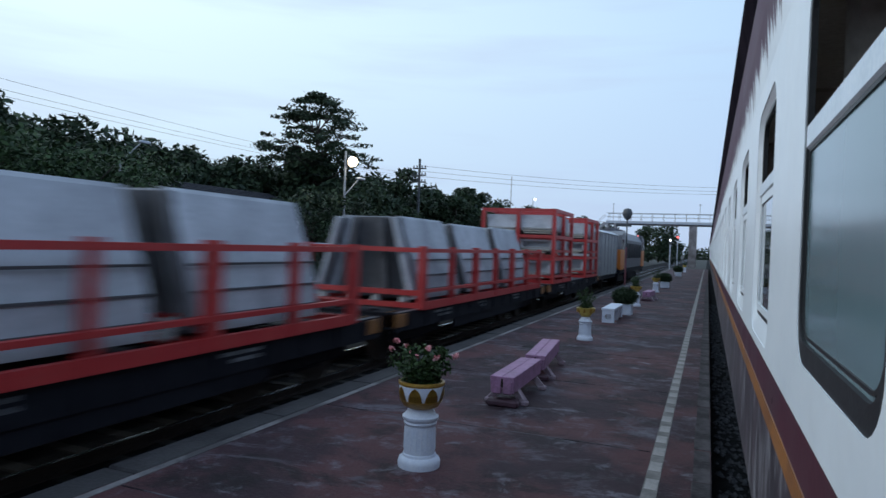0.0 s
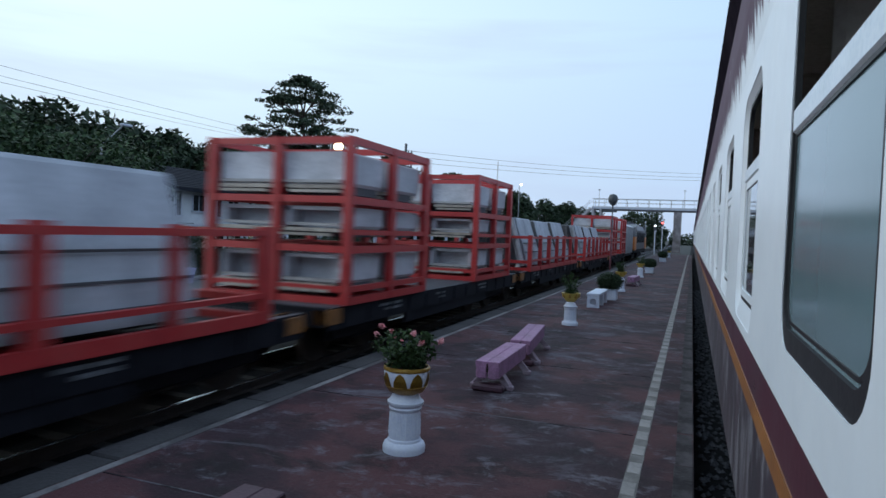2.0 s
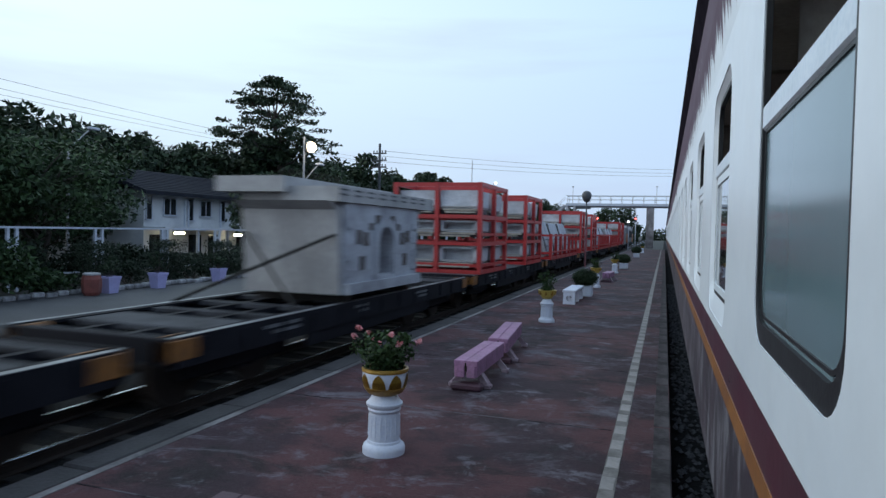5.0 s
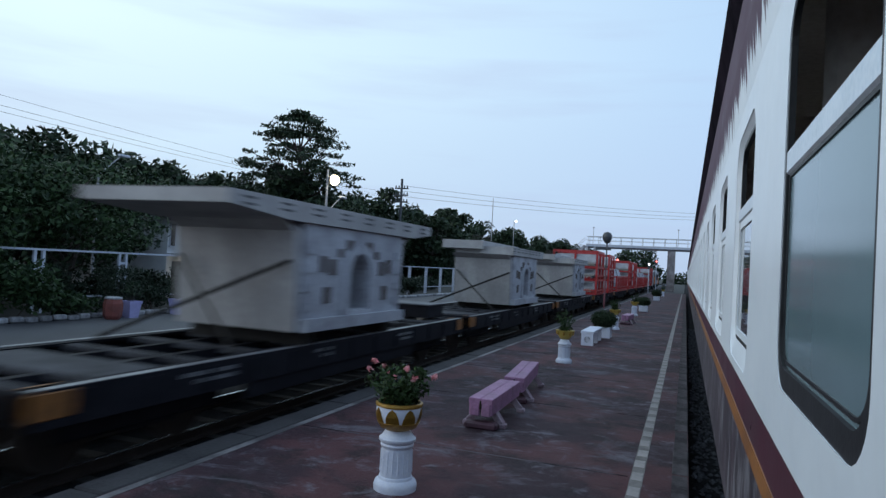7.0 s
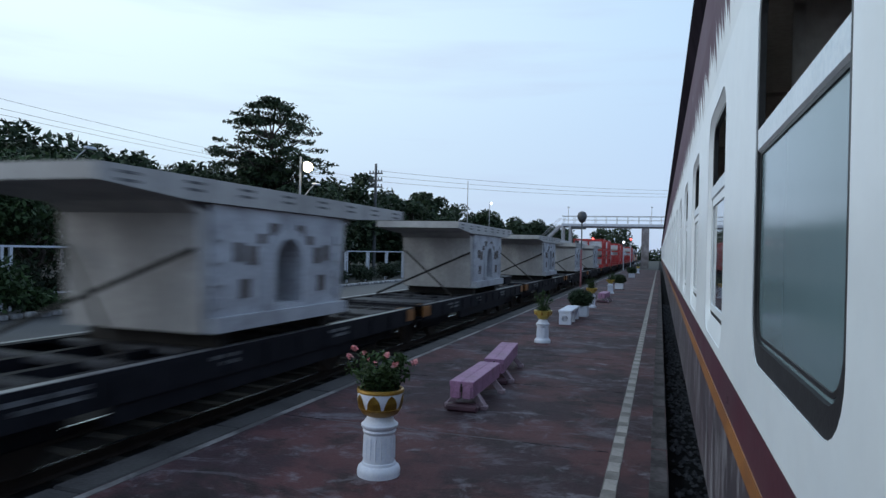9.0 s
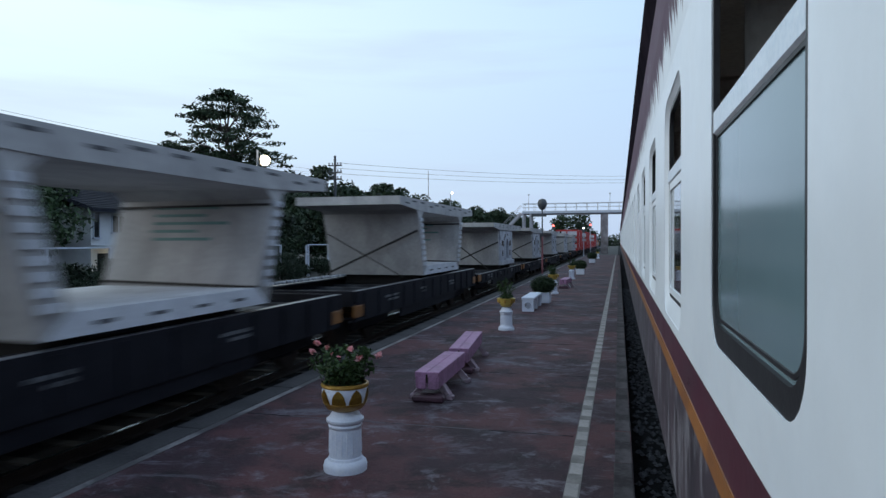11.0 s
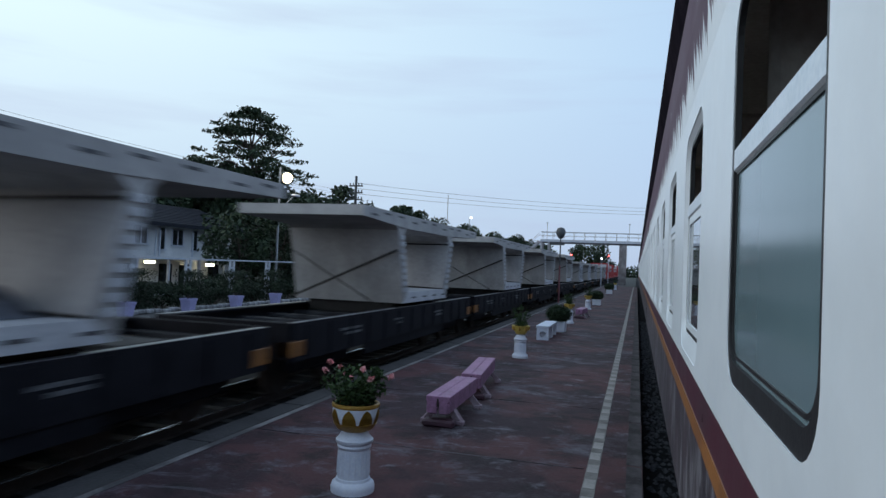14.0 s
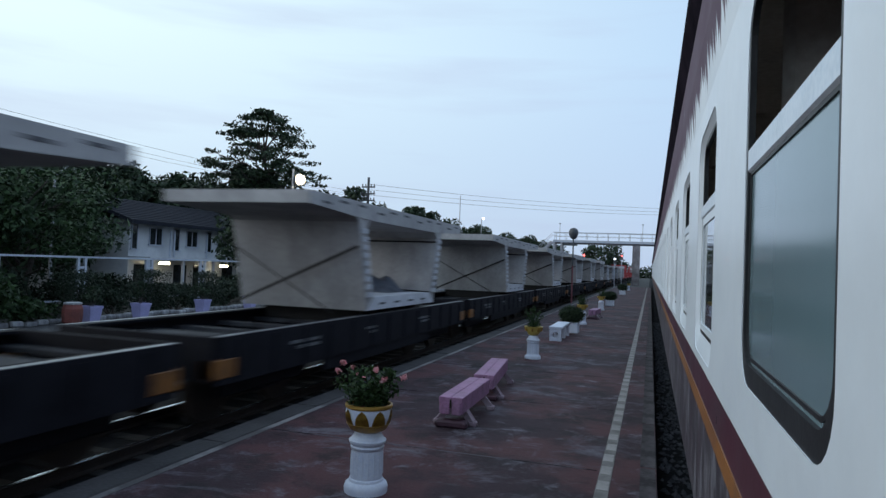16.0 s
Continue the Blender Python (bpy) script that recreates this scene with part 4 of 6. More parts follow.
def make_wagon(deep, plated=False):
    """A bogie wagon; its origin is on the rails at mid length. deep: with tall side sills."""
    up = 0.26 if deep else 0.0
    w = (thing("deep_wagon", pose(0, 0, 0), "dark bogie wagon with tall side sills and ochre ends", "railway wagon", "deep wagons") if deep else
         thing("flat_wagon", pose(0, 0, 0), "dark flat bogie wagon with ochre end plates", "railway wagon", "flat wagons"))
    half = 5.55
    for k in (-1, 1):
        bm = bmesh.new()
        prism(bm, [(k * 1.27, 1.0 + up), (k * 1.27, 0.66), (k * 1.20, 0.66), (k * 1.20, 0.96 + up), (k * 1.05, 0.96 + up), (k * 1.05, 1.0 + up)], -half, half, "y")
        prism(bm, [(k * 1.24, 0.67), (k * 1.18, 0.67), (k * 1.18, 0.46), (k * 1.24, 0.46)], -half + 2.9, half - 2.9, "y")
        for i in range(13):
            yy = -half + 0.45 + i * (2 * half - 0.9) / 12
            box(bm, (k * 1.275, yy, 0.83 + up / 2), (0.035, 0.07, 0.26 + up))
        part("side_sill", bm, M_WAGON, w)
        boxpart("top_flange", (k * 1.215, 0, 1.002 + up), (0.10, 2 * half, 0.012), M_FLANGE, w, "worn bright top flange")
        for yy, wd in ((-3.4, 0.9), (-0.9, 0.5), (2.1, 0.7)):
            for row in range(2):
                boxpart("stencil_bar", (k * 1.274, yy + 0.1 * row, 0.90 + up / 2 - 0.085 * row), (0.008, wd - 0.2 * row, 0.045), M_STENCIL, w, "worn pale stencilled bar")
    if plated:
        for i in range(6):
            boxpart("deck_plate", (0, -half + 0.93 + i * 1.848, 1.003), (2.5, 1.84, 0.02), M_PLATE, w, "dusty grey deck plate")
    bm = bmesh.new()
    for k in (-1, 1):
        box(bm, (k * 0.38, 0, 0.84), (0.12, 2 * half, 0.26))
    part("centre_sill", bm, M_WAGON, w)
    for i in range(11):
        yy = -half + 0.12 + i * (2 * half - 0.24) / 10
        wide = 0.9 if i in (1, 5, 9) else 0.16
        boxpart("cross_member", (0, yy, 0.95 if not deep else 1.06), (2.36, wide, 0.07), M_DECK, w)
    for e in (-1, 1):
        bm = bmesh.new()
        bbox(bm, (0, e * (half + 0.03), 0.86 + up / 2), (2.5, 0.08, 0.30 + up), 0.01)
        part("headstock", bm, M_WAGON, w)
        for k in (-1, 1):
            bm = bmesh.new()
            bbox(bm, (k * 1.13, e * (half - 0.16), 0.86), (0.30, 0.46, 0.28), 0.03)
            part("end_plate", bm, M_OCHRE, w, "ochre painted end plate")
        bm = bmesh.new()
        box(bm, (0, e * (half + 0.22), 0.74), (0.22, 0.42, 0.22))
        part("coupler", bm, M_RUSTY, w)
        bm = bmesh.new()
        yb = e * 3.95
        for k in (-1, 1):
            bbox(bm, (k * 0.92, yb, 0.50), (0.14, 2.2, 0.20), 0.03)
            for a in (-0.55, 0.0, 0.55):
                rod(bm, (k * 0.92, yb + a * 0.5, 0.36), (k * 0.92, yb + a * 0.5, 0.6), 0.07, 8)
        box(bm, (0, yb, 0.52), (1.9, 0.4, 0.22))
        bogie = part("bogie", bm, M_WAGON, w)
        for a in (-0.85, 0.85):
            bm = bmesh.new()
            rod(bm, (-0.55, yb + a, 0.42), (0.55, yb + a, 0.42), 0.06, 8)
            for k in (-1, 1):
                rod(bm, (k * 0.47, yb + a, 0.42), (k * 0.60, yb + a, 0.42), 0.42, 24)
            part("wheelset", bm, M_RUSTY, bogie)
    bm = bmesh.new()
    box(bm, (0.55, 0.6, 0.62), (0.6, 0.7, 0.34))
    rod(bm, (-0.5, -1.0, 0.62), (-0.5, 0.4, 0.62), 0.17, 12)
    part("brake_gear", bm, M_WAGON, w)
    return w


def make_cage():
    """A red steel cage of three tiers with precast panels."""
    c = thing("steel_cage", pose(0, 0, 0), "red steel cage of three tiers loaded with grey precast panels", "load cage", "red cages")
    L, X = 1.54, 1.30
    levels = [0.05, 0.86, 1.64, 2.565]
    for x in (-X, 0.0, X):
        for y in (-L, 0.02, L):
            if x == 0.0 and abs(y) < 0.5:
                continue
            bm = bmesh.new()
            box(bm, (x, y, 1.312), (0.12, 0.15, 2.624))
            part("post", bm, M_RED, c)
    for i, z in enumerate(levels):
        for x in (-X, X):
            bm = bmesh.new()
            box(bm, (x * 0.999, 0, z), (0.10, 2 * L + 0.1, 0.12))
            part("side_beam", bm, M_RED, c)
        for y in (-L, 0.02, L):
            bm = bmesh.new()
            box(bm, (0, y, z - 0.002), (2 * X, 0.09, 0.11))
            part("cross_beam", bm, M_RED, c)
    for x in (-X, X):
        boxpart("side_beam", (x * 0.998, 0, 0.235), (0.09, 2 * L + 0.08, 0.09), M_RED, c)
        boxpart("side_beam", (x * 0.998, 0, 1.135), (0.08, 2 * L + 0.08, 0.085), M_RED, c)
    boxpart("cross_beam", (0, -L, 0.235), (2 * X, 0.08, 0.09), M_RED, c)
    rng = np.random.default_rng(31)
    for base, high in ((0.30, 0.47), (1.185, 0.35), (1.87, 0.53)):
        for y in (-0.78, 0.80):
            for x in (-0.63, 0.63):
                # a solid slab with a chamfered foot, on doubled bearers
                bm = bmesh.new()
                dy = rng.uniform(-0.03, 0.03)
                inset = 0.0 if base > 1.8 else 0.34
                prism(bm, [(x - 0.54, base + 0.05), (x - 0.50, base), (x + 0.50, base), (x + 0.54, base + 0.05), (x + 0.565, base + high - 0.03), (x + 0.54, base + high),
                           (x - 0.54, base + high), (x - 0.565, base + high - 0.03)], y - 0.66 + dy + inset, y + 0.66 + dy, "y")
                if inset:
                    # the hollow end of a ribbed panel: two side ribs and the top flange
                    for k in (-1, 1):
                        box(bm, (x + k * 0.51, y - 0.66 + dy + inset / 2 + 0.001, base + high / 2), (0.09, inset, high - 0.05))
                    box(bm, (x, y - 0.66 + dy + inset / 2 + 0.001, base + high - 0.035), (1.11, inset, 0.06))
                panel = part("precast_panel", bm, M_CONC_GREY, c, "grey precast panel")
                for q, yy in enumerate((y - 0.70, y + 0.50)):
                    boxpart("timber", (x + rng.uniform(-0.05, 0.05), yy, base - 0.030), (1.04, 0.12, 0.058), M_TIMBER, panel, "pale timber bearer")
                    boxpart("timber", (x + rng.uniform(-0.12, 0.12), yy - 0.06, base - 0.105), (0.92, 0.10, 0.045), M_TIMBER, panel, "pale timber bearer")
                # dark block that paints the shade in the gap under the panel
                boxpart("packing", (x, y, base - 0.07), (1.0, 1.02, 0.13), M_RECESS_SHADE, panel)
                boxpart("ledge", (x, y - 0.69 + dy, base + 0.055), (1.02, 0.10, 0.05), M_CONC, panel, "pale protruding ledge")
    return c


def make_rack(shift):
    """A low red rack with leaning precast slabs; shift: how far the slabs sit along it."""
    c = thing("slab_rack", pose(0, 0, 0), "low red steel rack of upright grey precast slabs", "load rack", "red slab racks")
    L, X = 4.6, 1.30
    ys = [-L + i * 2 * L / 6 for i in range(7)]
    for x in (-X, X):
        for i, y in enumerate(ys):
            wide = 0.20 if i % 2 == 0 else 0.10
            bm = bmesh.new()
            box(bm, (x, y, 0.60), (0.12, wide, 1.20))
            part("post", bm, M_RED, c)
        for z, hgt in ((0.06, 0.15), (0.34, 0.06), (1.12, 0.075)):
            bm = bmesh.new()
            box(bm, (x * 1.001, 0, z), (0.09, 2 * L, hgt))
            part("side_rail", bm, M_RED, c)
    for y in (ys[0], ys[2], ys[4], ys[6]):
        for z in (0.06, 0.30):
            bm = bmesh.new()
            box(bm, (0, y, z), (2 * X, 0.10, 0.10))
            part("cross_rail", bm, M_RED, c)
    for y in (ys[0], ys[6]):
        bm = bmesh.new()
        box(bm, (0, y, 1.12), (2 * X, 0.08, 0.09))
        part("top_rail", bm, M_RED, c)
    for i in range(3):
        y0, y1 = max(ys[0] + 0.30, ys[2 * i] + 0.42 + shift), ys[2 * i + 2] - 0.22 + shift
        top = 1.78 - 0.03 * (i % 2)
        # slabs lean inwards on a core, narrow at the top, coloured dark as gap shade
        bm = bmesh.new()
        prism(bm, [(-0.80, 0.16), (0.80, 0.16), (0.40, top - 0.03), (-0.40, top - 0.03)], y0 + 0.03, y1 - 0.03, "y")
        block = part("core_slab", bm, M_RECESS_SHADE, c)
        for k in (-1, 1):
            for q, inset in ((0, 0.0), (1, 0.145)):
                bm = bmesh.new()
                xo = [(1.10 - inset, 0.16), (1.06 - inset, 0.62), (0.66 - inset, top - 0.05 - 0.02 * q), (0.62 - inset, top - 0.02 * q),
                      (0.53 - inset, top - 0.02 * q), (0.96 - inset, 0.16)]
                prism(bm, [(k * a, b_) for a, b_ in xo], y0 + 0.04 * q, y1 - 0.02 * q, "y")
                part("precast_slab", bm, M_SLAB, c, "grey leaning precast slab")
        boxpart("cap_slab", (0, (y0 + y1) / 2, top - 0.035), (0.76, y1 - y0 - 0.1, 0.05), M_SLAB, c)
        # the dark struts stand in for shade in the gaps between slab blocks
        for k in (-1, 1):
            for yy, mt, lb in ((y0 - 0.20, M_SLAB, "pale leaning strut"), (y0 - 0.05, M_RECESS_SHADE, "dark leaning strip for the shade in the gap"))[0 if i == 0 else 1:]:
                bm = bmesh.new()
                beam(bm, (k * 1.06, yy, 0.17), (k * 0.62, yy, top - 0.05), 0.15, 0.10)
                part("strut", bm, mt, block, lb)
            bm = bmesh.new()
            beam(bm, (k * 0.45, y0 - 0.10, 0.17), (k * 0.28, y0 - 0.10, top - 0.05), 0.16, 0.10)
            part("strut", bm, M_RECESS_SHADE, block, "dark leaning strip for the shade in the gap")
        # dark strips on the face, coloured as the shade inside the slots
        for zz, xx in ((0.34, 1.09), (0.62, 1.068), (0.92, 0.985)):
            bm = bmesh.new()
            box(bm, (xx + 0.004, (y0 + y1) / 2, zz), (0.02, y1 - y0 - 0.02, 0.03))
            part("groove", bm, M_RECESS_SHADE, block)
        for x in (-0.9, -0.3, 0.3, 0.9):
            bm = bmesh.new()
            rod(bm, (x, y0 - 0.26, 0.10), (x, y0 - 0.20, 0.34), 0.10, 8, 0.07)
            part("packing", bm, M_CONC, block, "pale packing piece")
    return c


def make_open_segment(bw=1.95, tw=2.42, rear=3.92, front=3.92, marked=False):
    """A hollow box-girder segment, its cell open to the platform; rear and front: how far its wings reach."""
    h, X = 1.97, 1.32
    s = thing("girder_segment", pose(0, 0, 0), "pale hollow concrete box-girder segment with wide wings, open cell", "bridge segment", "girder segments")
    # webs, floor and slab as prisms that share their edges
    for k, nm in ((-1, "web"), (1, "web")):
        bm = bmesh.new()
        poly = [(k * bw, 0.0), (k * (bw - 0.30), 0.24), (k * (tw - 0.31), h - 0.44), (k * (tw - 0.50), h - 0.30), (k * (tw + 0.14), h - 0.278), (k * tw, h - 0.36)]
        prism(bm, poly, -X, X, "x")
        web = part(nm, bm, M_CONC, s)
        bm = bmesh.new()
        for i in range(9):
            z = 0.30 + i * 0.145
            y = k * (np.interp(z, [0, h - 0.36], [bw, tw]) - 0.15)
            box(bm, (X + 0.02, y, z), (0.06, 0.17, 0.085))
        part("shear_keys", bm, M_CONC_GREY, web, "row of shear keys on the web edge")
    bm = bmesh.new()
    prism(bm, [(-bw, 0.0), (bw, 0.0), (bw - 0.30, 0.24), (-bw + 0.30, 0.24)], -X, X, "x")
    part("floor_slab", bm, M_CONC_GREY, s)
    bm = bmesh.new()
    prism(bm, [(-tw + 0.50, h - 0.30), (tw - 0.50, h - 0.30), (tw + 0.14, h - 0.278), (front, h - 0.20), (front, h), (-rear, h), (-rear, h - 0.20), (-tw - 0.14, h - 0.278)], -X - 0.02, X + 0.02, "x")
    slab_ = part("top_slab", bm, M_CONC, s)
    for i in range(11):
        y = -rear + 0.45 + i * (rear + front - 0.9) / 10
        bm = bmesh.new()
        box(bm, (X + 0.02, y + (0.12 if i % 3 == 0 else 0), h - (0.14 if i % 3 == 0 else 0.075)), (0.012, 0.30, 0.04))
        part("pocket", bm, M_RECESS_SHADE, slab_, "dark pocket in the slab edge")
    bm = bmesh.new()
    for i in range(14):
        y = -rear + 0.3 + i * (rear + front - 0.6) / 13
        for x in (-0.9, 0.7):
            rod(bm, (x, y, h), (x, y, h + 0.09), 0.014, 5)
    part("lifting_loops", bm, M_RUSTY, slab_)
    for i in range(4):
        boxpart("pocket", (X + 0.001, -bw + 0.75 + i * 0.8, 0.11), (0.012, 0.28, 0.04), M_RECESS_SHADE, s)
    # writing in green paint on the inner face of the front web
    for i, (w, x) in enumerate(((1.1, -0.1), (0.9, -0.2), (1.3, 0.0), (0.8, -0.25), (1.0, -0.1)) if marked else ()):
        z = 1.42 - i * 0.12
        y = np.interp(z, [0.24, h - 0.44], [bw - 0.30, tw - 0.31]) - 0.004
        boxpart("painted_mark", (x, y, z), (w, 0.02, 0.045), M_MARK, s, "row of green painted marks")
    for z in (0.31, 1.43):
        bm = bmesh.new()
        y = np.interp(z, [0.24, h - 0.44], [bw - 0.30, tw - 0.31]) - 0.025
        beam(bm, (-X, y, z), (X, y, z + (0.02 if z > 1 else -0.06)), 0.035)
        part("strap", bm, M_CHAIN, s, "dark lashing strap")
    for k in (-1, 1):
        bm = bmesh.new()
        rod(bm, (X - 0.02, k * (tw - 0.02), 1.18), (-X * 0.9, k * (bw + 0.45), 0.06), 0.028, 6)
        rod(bm, (-X + 0.1, k * (tw - 0.02), 1.10), (X * 0.75, k * (bw + 0.70), -0.02), 0.013, 6)
        part("lashing", bm, M_CHAIN, s, "crossed dark lashing chains")
    for y in (-1.5, 1.5):
        boxpart("bearer", (0, y, -0.132), (2.06, 0.28, 0.266), M_SLEEPER, s, "timber bearer")
    return s


def make_pier_segment(stepped, foot, front=2.95):
    """A lower segment with a diaphragm wall and an arched opening; foot: the height of its bearers; front: the reach of its front wing."""
    bw, tw, wing, h = 1.72, 1.86, 3.40, 1.80
    X, F = 1.30, 0.55 if stepped else 0.78    # near and far face across the wagon
    s = thing("pier_segment", pose(0, 0, 0), "grey concrete pier segment with an arched opening and a stepped slab" if stepped else
              "grey concrete pier segment with an arched opening in its diaphragm wall", "bridge segment", "pier segments")
    for k in (-1, 1):
        bm = bmesh.new()
        prism(bm, [(k * bw, 0.0), (k * (bw - 0.30), 0.0), (k * (tw - 0.30), h - 0.40), (k * (tw + 0.25), h - 0.26), (k * tw, h - 0.40)], -F, X - 0.05, "x")
        part("web", bm, M_CONC, s)
    # diaphragm with the arched hole
    arch = [(-0.34, 0.26), (0.34, 0.26), (0.34, 0.80)] + [(0.34 * math.cos(radians(a)), 0.80 + 0.34 * math.sin(radians(a))) for a in range(15, 180, 15)] + [(-0.34, 0.80)]
    zc = 0.75
    outer = []
    for y, z in arch:
        dy, dz = y, z - zc
        kk = min((bw - 0.06) / abs(dy) if abs(dy) > 1e-6 else 1e9, ((h - 0.28 - zc) if dz > 0 else zc) / abs(dz) if abs(dz) > 1e-6 else 1e9)
        outer.append((dy * kk, zc + dz * kk))
    for corner in ((-bw + 0.06, 0.0), (bw - 0.06, 0.0), (bw - 0.06, h - 0.28), (-bw + 0.06, h - 0.28)):
        i = min(range(len(outer)), key=lambda i: (outer[i][0] - corner[0]) ** 2 + (outer[i][1] - corner[1]) ** 2)
        outer[i] = corner
    bm = bmesh.new()
    ring_plate(bm, outer, arch, X - 0.42, X)
    dia = part("diaphragm", bm, M_DIAPH, s, "grey diaphragm wall with an arch")
    bm = bmesh.new()
    ring_plate(bm, [(y * 1.55, zc + (z - zc) * 1.34 + 0.04) for y, z in arch], [(y * 1.04, zc + (z - zc) * 1.04) for y, z in arch], X - 0.01, X + 0.05)
    part("arch_surround", bm, M_DIAPH, dia, "pale raised surround of the arch")
    for k in (-1, 1):
        for z in (0.35, 0.62, 0.89, 1.16):
            boxpart("key_block", (X + 0.012, k * (bw - 0.22), z), (0.03, 0.24, 0.12), M_DIAPH, dia)
        for y, z, w, hh in ((0.98, 0.50, 0.17, 0.24), (0.84, 0.92, 0.17, 0.24), (1.12, 0.96, 0.16, 0.24), (0.34, 1.27, 0.17, 0.17), (0.62, 1.14, 0.13, 0.13)):
            boxpart("duct_pocket", (X + 0.004, k * y, z), (0.03, w, hh), M_POCKET, dia, "dark duct pocket")
    boxpart("floor_slab", ((X - F) / 2, 0, 0.10), (X + F - 0.1, 2 * bw - 0.66, 0.2), M_DIAPH, s)
    # wall added to shut out light from behind, so the arch stays dark
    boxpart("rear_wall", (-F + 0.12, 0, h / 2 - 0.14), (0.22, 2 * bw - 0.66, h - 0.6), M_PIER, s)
    boxpart("foot_ledge", (X + 0.05, 0, 0.09), (0.12, 2 * bw - 0.1, 0.18), M_DIAPH, s)
    poly = [(-wing, h - 0.17), (-tw - 0.25, h - 0.27), (tw + 0.25, h - 0.27), (front, h - 0.17), (front, h), (-wing, h)]
    bm = bmesh.new()
    if stepped:
        prism(bm, [(-1.98, h - 0.27), (2.5, h - 0.27), (2.5, h - 0.02), (-1.98, h - 0.02)], 0.30, X + 0.06, "x")
    else:
        prism(bm, poly, -F - 0.15, X + 0.06, "x")
    slab_ = part("top_slab", bm, M_CONC, s)
    if stepped:
        bm = bmesh.new()
        prism(bm, [(-2.12, h - 0.12), (2.4, h - 0.12), (2.4, h + 0.14), (-2.12, h + 0.14)], -F - 0.34, 0.42, "x")
        prism(bm, [(-1.84, h - 0.262), (1.84, h - 0.262), (1.84, h - 0.121), (-1.84, h - 0.121)], -F, 0.296, "x")
        part("upper_step", bm, M_CONC, s)
        for i in range(8):
            bm = bmesh.new()
            rod(bm, (-0.2, -1.2 + i * 0.3, h + 0.13), (-0.2, -1.2 + i * 0.3, h + 0.38), 0.016, 5)
            part("starter_bar", bm, M_RUSTY, s, "rusty steel starter bar")
    e0, e1 = (-1.8, 1.8) if stepped else (0.4 - wing, front - 0.4)
    for row in (0, 1):
        for i in range(8):
            y = e0 + i * (e1 - e0) / 7
            bm = bmesh.new()
            box(bm, (X + 0.06, y, h - 0.07 - 0.08 * row), (0.012, 0.26, 0.03))
            part("pocket", bm, M_RECESS_SHADE, slab_)
    for k in (-1, 1):
        bm = bmesh.new()
        rod(bm, (X - 0.05, k * (tw + 0.02), 1.0), (-X * 0.9, k * (bw + 1.05), 0.02 - foot), 0.028, 6)
        rod(bm, (-F + 0.1, k * (tw + 0.02), 1.0), (X * 0.8, k * (bw + 1.0), 0.02 - foot), 0.024, 6)
        part("lashing", bm, M_CHAIN, s, "crossed dark lashing chains")
    for y in (-1.3, 1.3):
        boxpart("bearer", ((X - F) / 2 - 0.02, y, -foot / 2), (X + F - 0.1, 0.26, foot), M_SLEEPER, s, "timber bearer")
    return s


DECK = 1.0
wagon0 = make_wagon(False)
deep0 = make_wagon(True)
carried_by_train(wagon0, WAGON_ZERO)
carried_by_train(deep0, WAGON_ZERO - WAGON_PITCH * 10)
plate0 = make_wagon(False, True)
carried_by_train(plate0, WAGON_ZERO + WAGON_PITCH)
for k in list(range(1, 10)) + list(range(11, 19)):
    carried_by_train(copy_thing(plate0 if k in (2, 4) else wagon0 if k < 10 else deep0, pose(0, 0, 0)), WAGON_ZERO - WAGON_PITCH * k)

cage0, racks = None, {}
for k, load in ((-1, "cage"), (0, "rack"), (1, "rack"), (2, "cage"), (3, "rack"), (4, "cage")):
    c = WAGON_ZERO - WAGON_PITCH * k
    if load == "cage":
        for off in (-3.6, 2.85):
            ob = make_cage() if cage0 is None else copy_thing(cage0, pose(0, 0, 0))
            cage0 = cage0 or ob
            carried_by_train(ob, c + off, RAIL_Z + DECK + 0.024)
    else:
        shift = -0.75 if k == 3 else -0.42
        ob = copy_thing(racks[shift], pose(0, 0, 0)) if shift in racks else make_rack(shift)
        racks.setdefault(shift, ob)
        carried_by_train(ob, c, RAIL_Z + DECK + 0.0)
pier = make_pier_segment(False, 0.21)
step = make_pier_segment(True, 0.15)
pier_long = make_pier_segment(False, 0.21, 4.2)
used = set()
for k in (5, 6, 7, 8, 9):
    src = step if k in (5, 6) else pier_long if k == 9 else pier
    ob = src if src.name not in used else copy_thing(src, pose(0, 0, 0))
    used.add(src.name)
    carried_by_train(ob, WAGON_ZERO - WAGON_PITCH * k + (0.40 if k == 9 else 0.0), RAIL_Z + DECK + (0.15 if k in (5, 6) else 0.21))


def make_crate():
    """A low steel box with an overhanging lid, standing on the wagon deck."""
    c = thing("tool_crate", pose(0, 0, 0), "low dark steel crate with a dusty lid on a wagon", "crate", "deck crates")
    boxpart("body", (0.18, 0, 0.14), (1.40, 0.95, 0.28), M_WAGON, c, bev=0.012)
    boxpart("lid", (0.18, 0, 0.298), (1.46, 1.0, 0.03), M_PLATE, c, "pale dusty lid", bev=0.008)
    for x in (-0.35, 0.7):
        boxpart("skid", (x, 0, -0.02), (0.10, 1.0, 0.05), M_TIMBER, c, "pale timber skid")
    return c


crate = make_crate()
for k in (7, 8):
    carried_by_train(crate if k == 7 else copy_thing(crate, pose(0, 0, 0)), WAGON_ZERO - WAGON_PITCH * k + 4.75, RAIL_Z + DECK + 0.035)
seg = make_open_segment(marked=True)
seg_wide = make_open_segment(1.72, 2.15, 4.15, 4.85)
seg_long = make_open_segment(1.95, 2.40, 4.25, 4.05)
